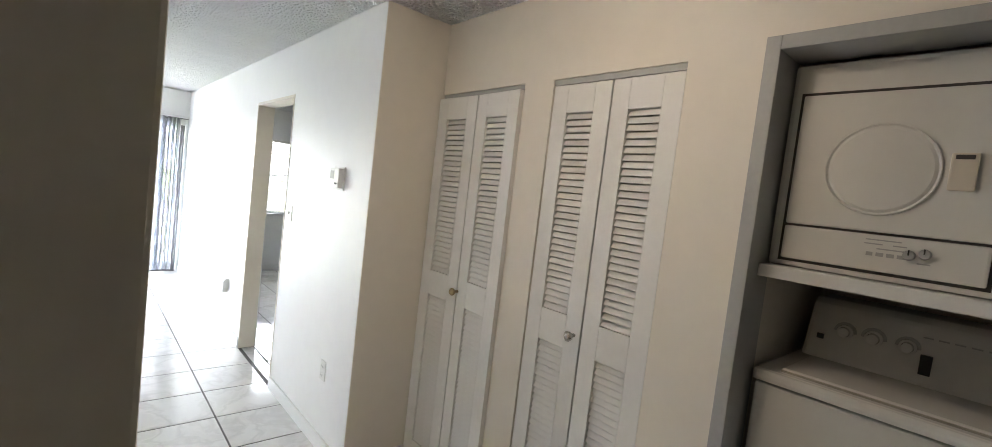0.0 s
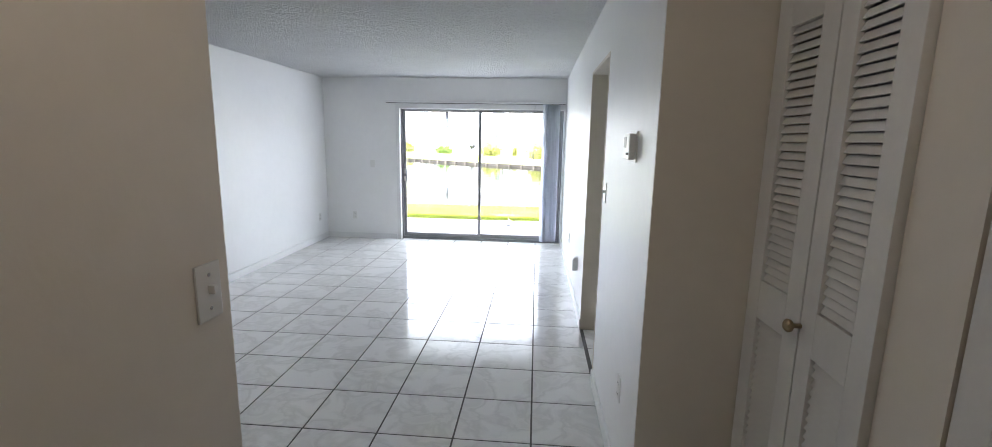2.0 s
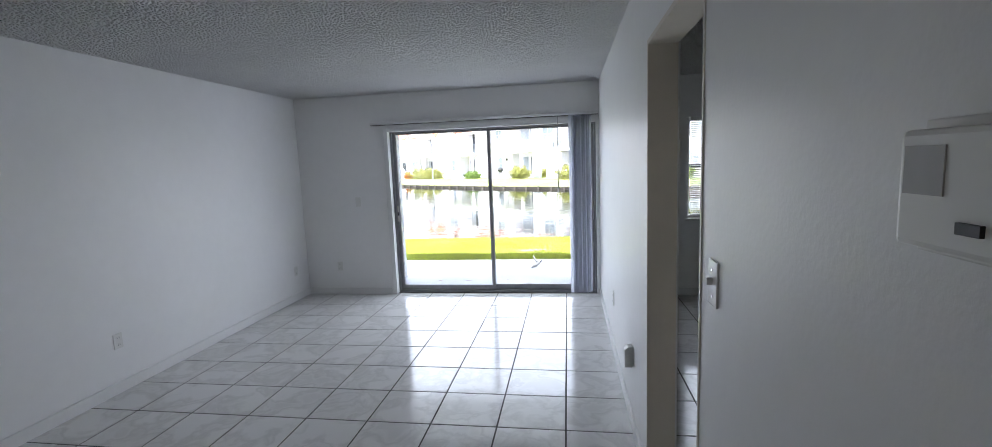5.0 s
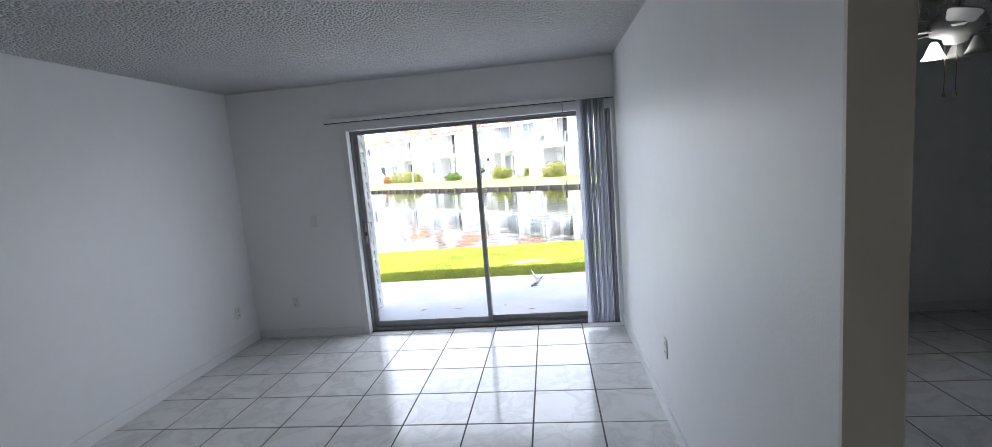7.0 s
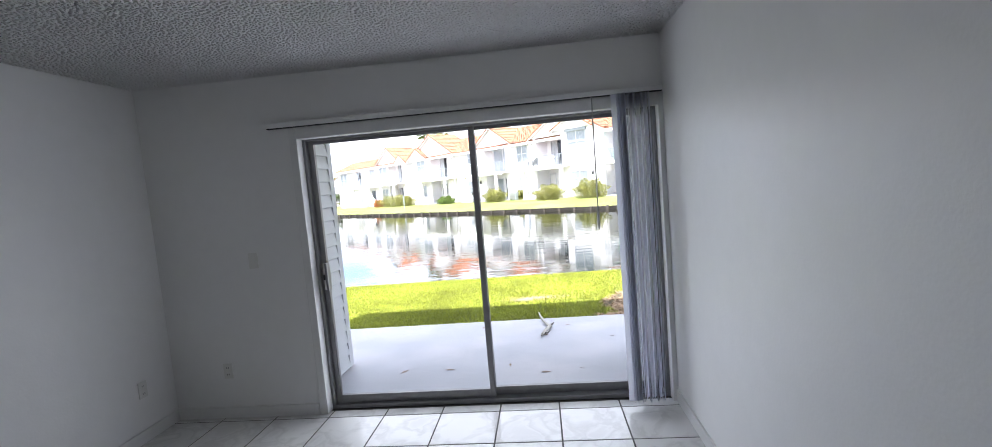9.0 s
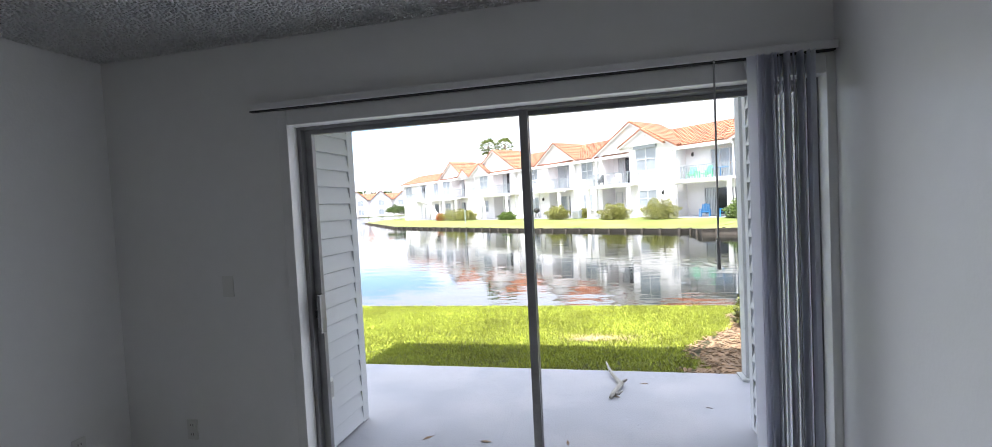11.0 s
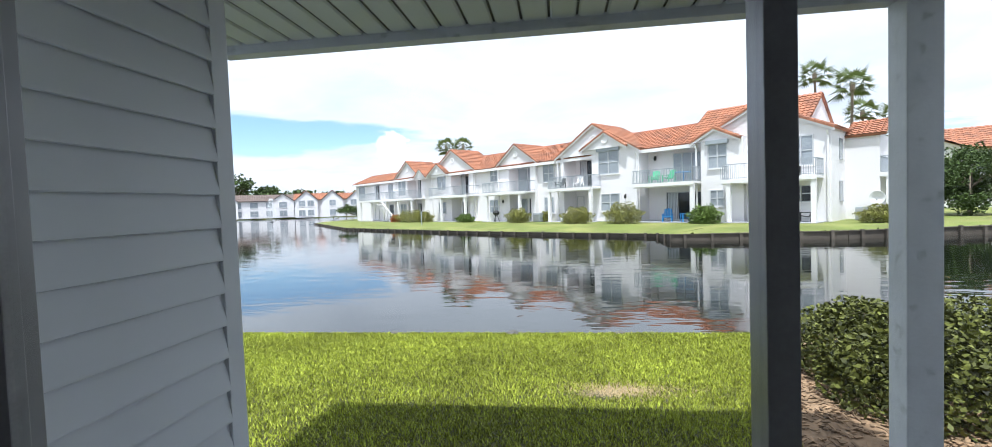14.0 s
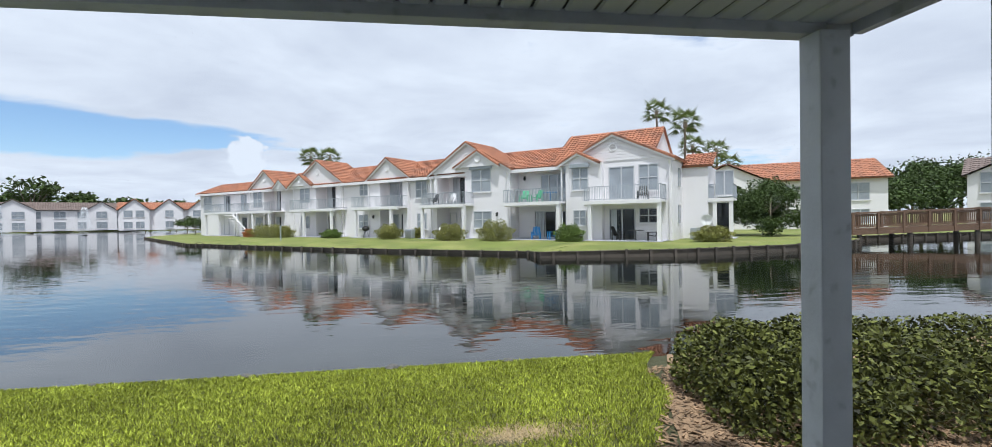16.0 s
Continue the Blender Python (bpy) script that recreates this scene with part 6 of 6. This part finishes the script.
# ---- ceiling fans ----
def fan(m, label, drop, lit, turn):
    t = thing("ceiling_fan", label, "ceiling fan", m)
    put("canopy", Mesh().lathe([(0.07, 0), (0.065, -0.04), (0.03, -0.06), (0.012, -0.065), (0.012, -drop)], (0, 0, 0), "z", 20), M_PLASTIC, t, smooth=True)
    put("motor", Mesh().lathe([(0.03, -drop), (0.11, -drop - 0.015), (0.125, -drop - 0.06), (0.11, -drop - 0.11), (0.06, -drop - 0.13), (0.05, -drop - 0.16), (0.01, -drop - 0.17)], (0, 0, 0), "z", 24), M_PLASTIC, t, smooth=True)
    bl = Mesh()
    pts = [(0.17, -0.05), (0.24, -0.062), (0.50, -0.068), (0.545, -0.05), (0.56, 0.0), (0.545, 0.05), (0.50, 0.068), (0.24, 0.062), (0.17, 0.05)]
    bl.prism([(x, y, 0) for x, y in pts], (0, 0, 0.007))
    blade = bl.data("blade", M_BLADE, 0.002)
    arm = Mesh().prism([(0.10, -0.02, 0), (0.2, -0.035, 0), (0.2, 0.035, 0), (0.10, 0.02, 0)], (0, 0, -0.006)).data("blade_arm", M_PLASTIC)
    for i in range(5):
        put("blade", blade, None, t, at=pose(0, 0, -drop - 0.075, 0, 0, turn + 72 * i) @ pose(0, 0, 0, -17))
        put("blade_arm", arm, None, t, at=pose(0, 0, -drop - 0.08, 0, 0, turn + 72 * i))
    if not lit:
        put("light_bowl", Mesh().lathe([(0.05, -drop - 0.155), (0.13, -drop - 0.165), (0.145, -drop - 0.19), (0.12, -drop - 0.24), (0.07, -drop - 0.27), (0.01, -drop - 0.28)], (0, 0, 0), "z", 24), M_SHADE, t, "frosted glass bowl", smooth=True)
    for i in range(3 if lit else 0):
        a = radians(turn + 30 + 120 * i)
        c = (0.10 * math.cos(a), 0.10 * math.sin(a), -drop - 0.17)
        put("light_shade", Mesh().lathe([(0.014, 0.025), (0.026, 0.0), (0.040, -0.04), (0.055, -0.066), (0.051, -0.066), (0.036, -0.04), (0.022, 0.0)], c, "z", 18), M_SHADE_ON if i == 1 else M_SHADE, t, "frosted glass shade", smooth=True)
    for i in range(2):
        x = 0.03 - 0.06 * i
        put("pull_chain", Mesh().tube([(x, 0.03, -drop - 0.16), (x, 0.03, -drop - 0.42)], 0.0022, 6).lathe([(0.002, 0), (0.008, -0.01), (0.008, -0.025), (0.002, -0.03)], (x, 0.03, -drop - 0.42), "z", 8), M_BRASS, t, "thin pull chain")


M_BLADE = mat("grey_white_fan_blade", (0.36, 0.38, 0.36), 0.45, var=0.05, scale=4)
M_SHADE = mat("frosted_glass_shade", (0.75, 0.75, 0.72), 0.4)
M_SHADE_ON = mat("lit_frosted_shade", (0.8, 0.78, 0.72), 0.4)
M_SHADE_ON.node_tree.nodes["Principled BSDF"].inputs["Emission Color"].default_value = (1, 0.93, 0.82, 1)
M_SHADE_ON.node_tree.nodes["Principled BSDF"].inputs["Emission Strength"].default_value = 1.6
fan(pose(-0.95, 3.46, CZ), "white five-blade ceiling fan with pull chains, at rest", 0.10, False, 4)
fan(pose(3.47, 6.80, CZ), "bedroom ceiling fan with one lit frosted shade", 0.24, True, 20)


def ceiling_vent():
    t = thing("ceiling_vent", "white slatted air vent in the popcorn ceiling", "vent", pose(0.05, 3.56, CZ))
    put("frame", Mesh().box(-0.17, 0.17, -0.17, -0.14, -0.014, 0).box(-0.17, 0.17, 0.14, 0.17, -0.014, 0).box(-0.17, -0.14, -0.14, 0.14, -0.014, 0).box(0.14, 0.17, -0.14, 0.14, -0.014, 0), M_TRIM, t, bevel=0.002)
    put("backing", Mesh().box(-0.14, 0.14, -0.14, 0.14, -0.003, -0.001), M_DARK, t)
    sl = Mesh().prism([(-0.14, -0.010, 0.0), (-0.14, -0.008, -0.002), (-0.14, 0.010, -0.012), (-0.14, 0.008, -0.010)], (0.28, 0, 0)).data("slat", M_TRIM)
    for i in range(11):
        put("slat", sl, None, t, at=pose(0, -0.125 + i * 0.025, -0.002))


ceiling_vent()


def fountain(m, height, seed):
    rng = np.random.default_rng(seed)
    t = thing("fountain", "white spray of a lake fountain", "fountain", m, "lake fountains")
    n = 1500
    h = rng.random(n) ** 0.7
    r = 0.35 + 1.5 * (1 - h) * rng.random(n)
    a = rng.random(n) * 6.283
    p = np.stack([r * np.cos(a), r * np.sin(a), h * height], 1)
    soup("spray", leaves(rng, p, 0.07, 0.5), M_SPRAY, "white water drops", parent=t)
    put("float", Mesh().lathe([(0.4, -0.05), (0.4, 0.08), (0.1, 0.15)], (0, 0, 0), "z", 12), M_DARK, t)


M_SPRAY = mat("white_spray", (0.85, 0.87, 0.9), 0.4)
fountain(polar(-32.8, 120, WZ), 5.4, 1)
fountain(polar(-38.4, 95, WZ), 5.6, 2)


def hall_light():
    t = thing("hall_ceiling_light", "round warm hall ceiling light", "ceiling light", pose(1.32, 1.52, CZ))
    put("base", Mesh().lathe([(0.15, 0), (0.15, -0.025), (0.14, -0.03)], (0, 0, 0), "z", 28), M_PLASTIC, t)
    m = mat("lit_hall_globe", (0.8, 0.76, 0.68), 0.4)
    b = m.node_tree.nodes["Principled BSDF"]
    b.inputs["Emission Color"].default_value, b.inputs["Emission Strength"].default_value = (1, 0.80, 0.60, 1), 1.02
    put("diffuser", Mesh().lathe([(0.14, -0.03), (0.13, -0.07), (0.09, -0.1), (0.02, -0.115)], (0, 0, 0), "z", 28), m, t, smooth=True)


hall_light()


# ---- floor tiles ----
def tiles():
    floor = bpy.data.objects["floor"]
    PU, PV, X0, Y0 = 0.415, 0.4045, 1.403, 7.735
    g = 0.005
    me = Mesh().prism([(g, g, 0), (PU - g, g, 0), (PU - g, PV - g, 0), (g, PV - g, 0)], (0, 0, 0.007)).data("tile", M_TILE, 0.0015)
    edge = {}

    def cell(x0, x1, y0, y1):
        key = (round(x1 - x0, 3), round(y1 - y0, 3))
        if key[0] < 0.02 or key[1] < 0.02:
            return
        if key not in edge:
            edge[key] = me if key == (round(PU, 3), round(PV, 3)) else Mesh().prism([(g, g, 0), (key[0] - g, g, 0), (key[0] - g, key[1] - g, 0), (g, key[1] - g, 0)], (0, 0, 0.007)).data("tile", M_TILE, 0.0015)
        put("tile", edge[key], None, floor, at=pose(x0, y0, -0.007))

    def area(xa, xb, ya, yb):
        i0, i1 = math.floor((xa - X0) / PU), math.ceil((xb - X0) / PU)
        j0, j1 = math.floor((ya - Y0) / PV), math.ceil((yb - Y0) / PV)
        for i in range(i0, i1):
            for j in range(j0, j1):
                x0, x1 = max(xa, X0 + i * PU), min(xb, X0 + (i + 1) * PU)
                y0, y1 = max(ya, Y0 + j * PV), min(yb, Y0 + (j + 1) * PV)
                cell(x0, x1, y0, y1)

    area(LX, RX, EY - 0.004, NY + 0.045)
    area(LX, HX, 1.945, EY - 0.004)
    area(PX, HX, 0.4, 1.945)
    area(RX, RX + WT, DY0 + 0.012, DY1 - 0.012)
    area(RX + WT, 5.27, 3.7, NY)


tiles()
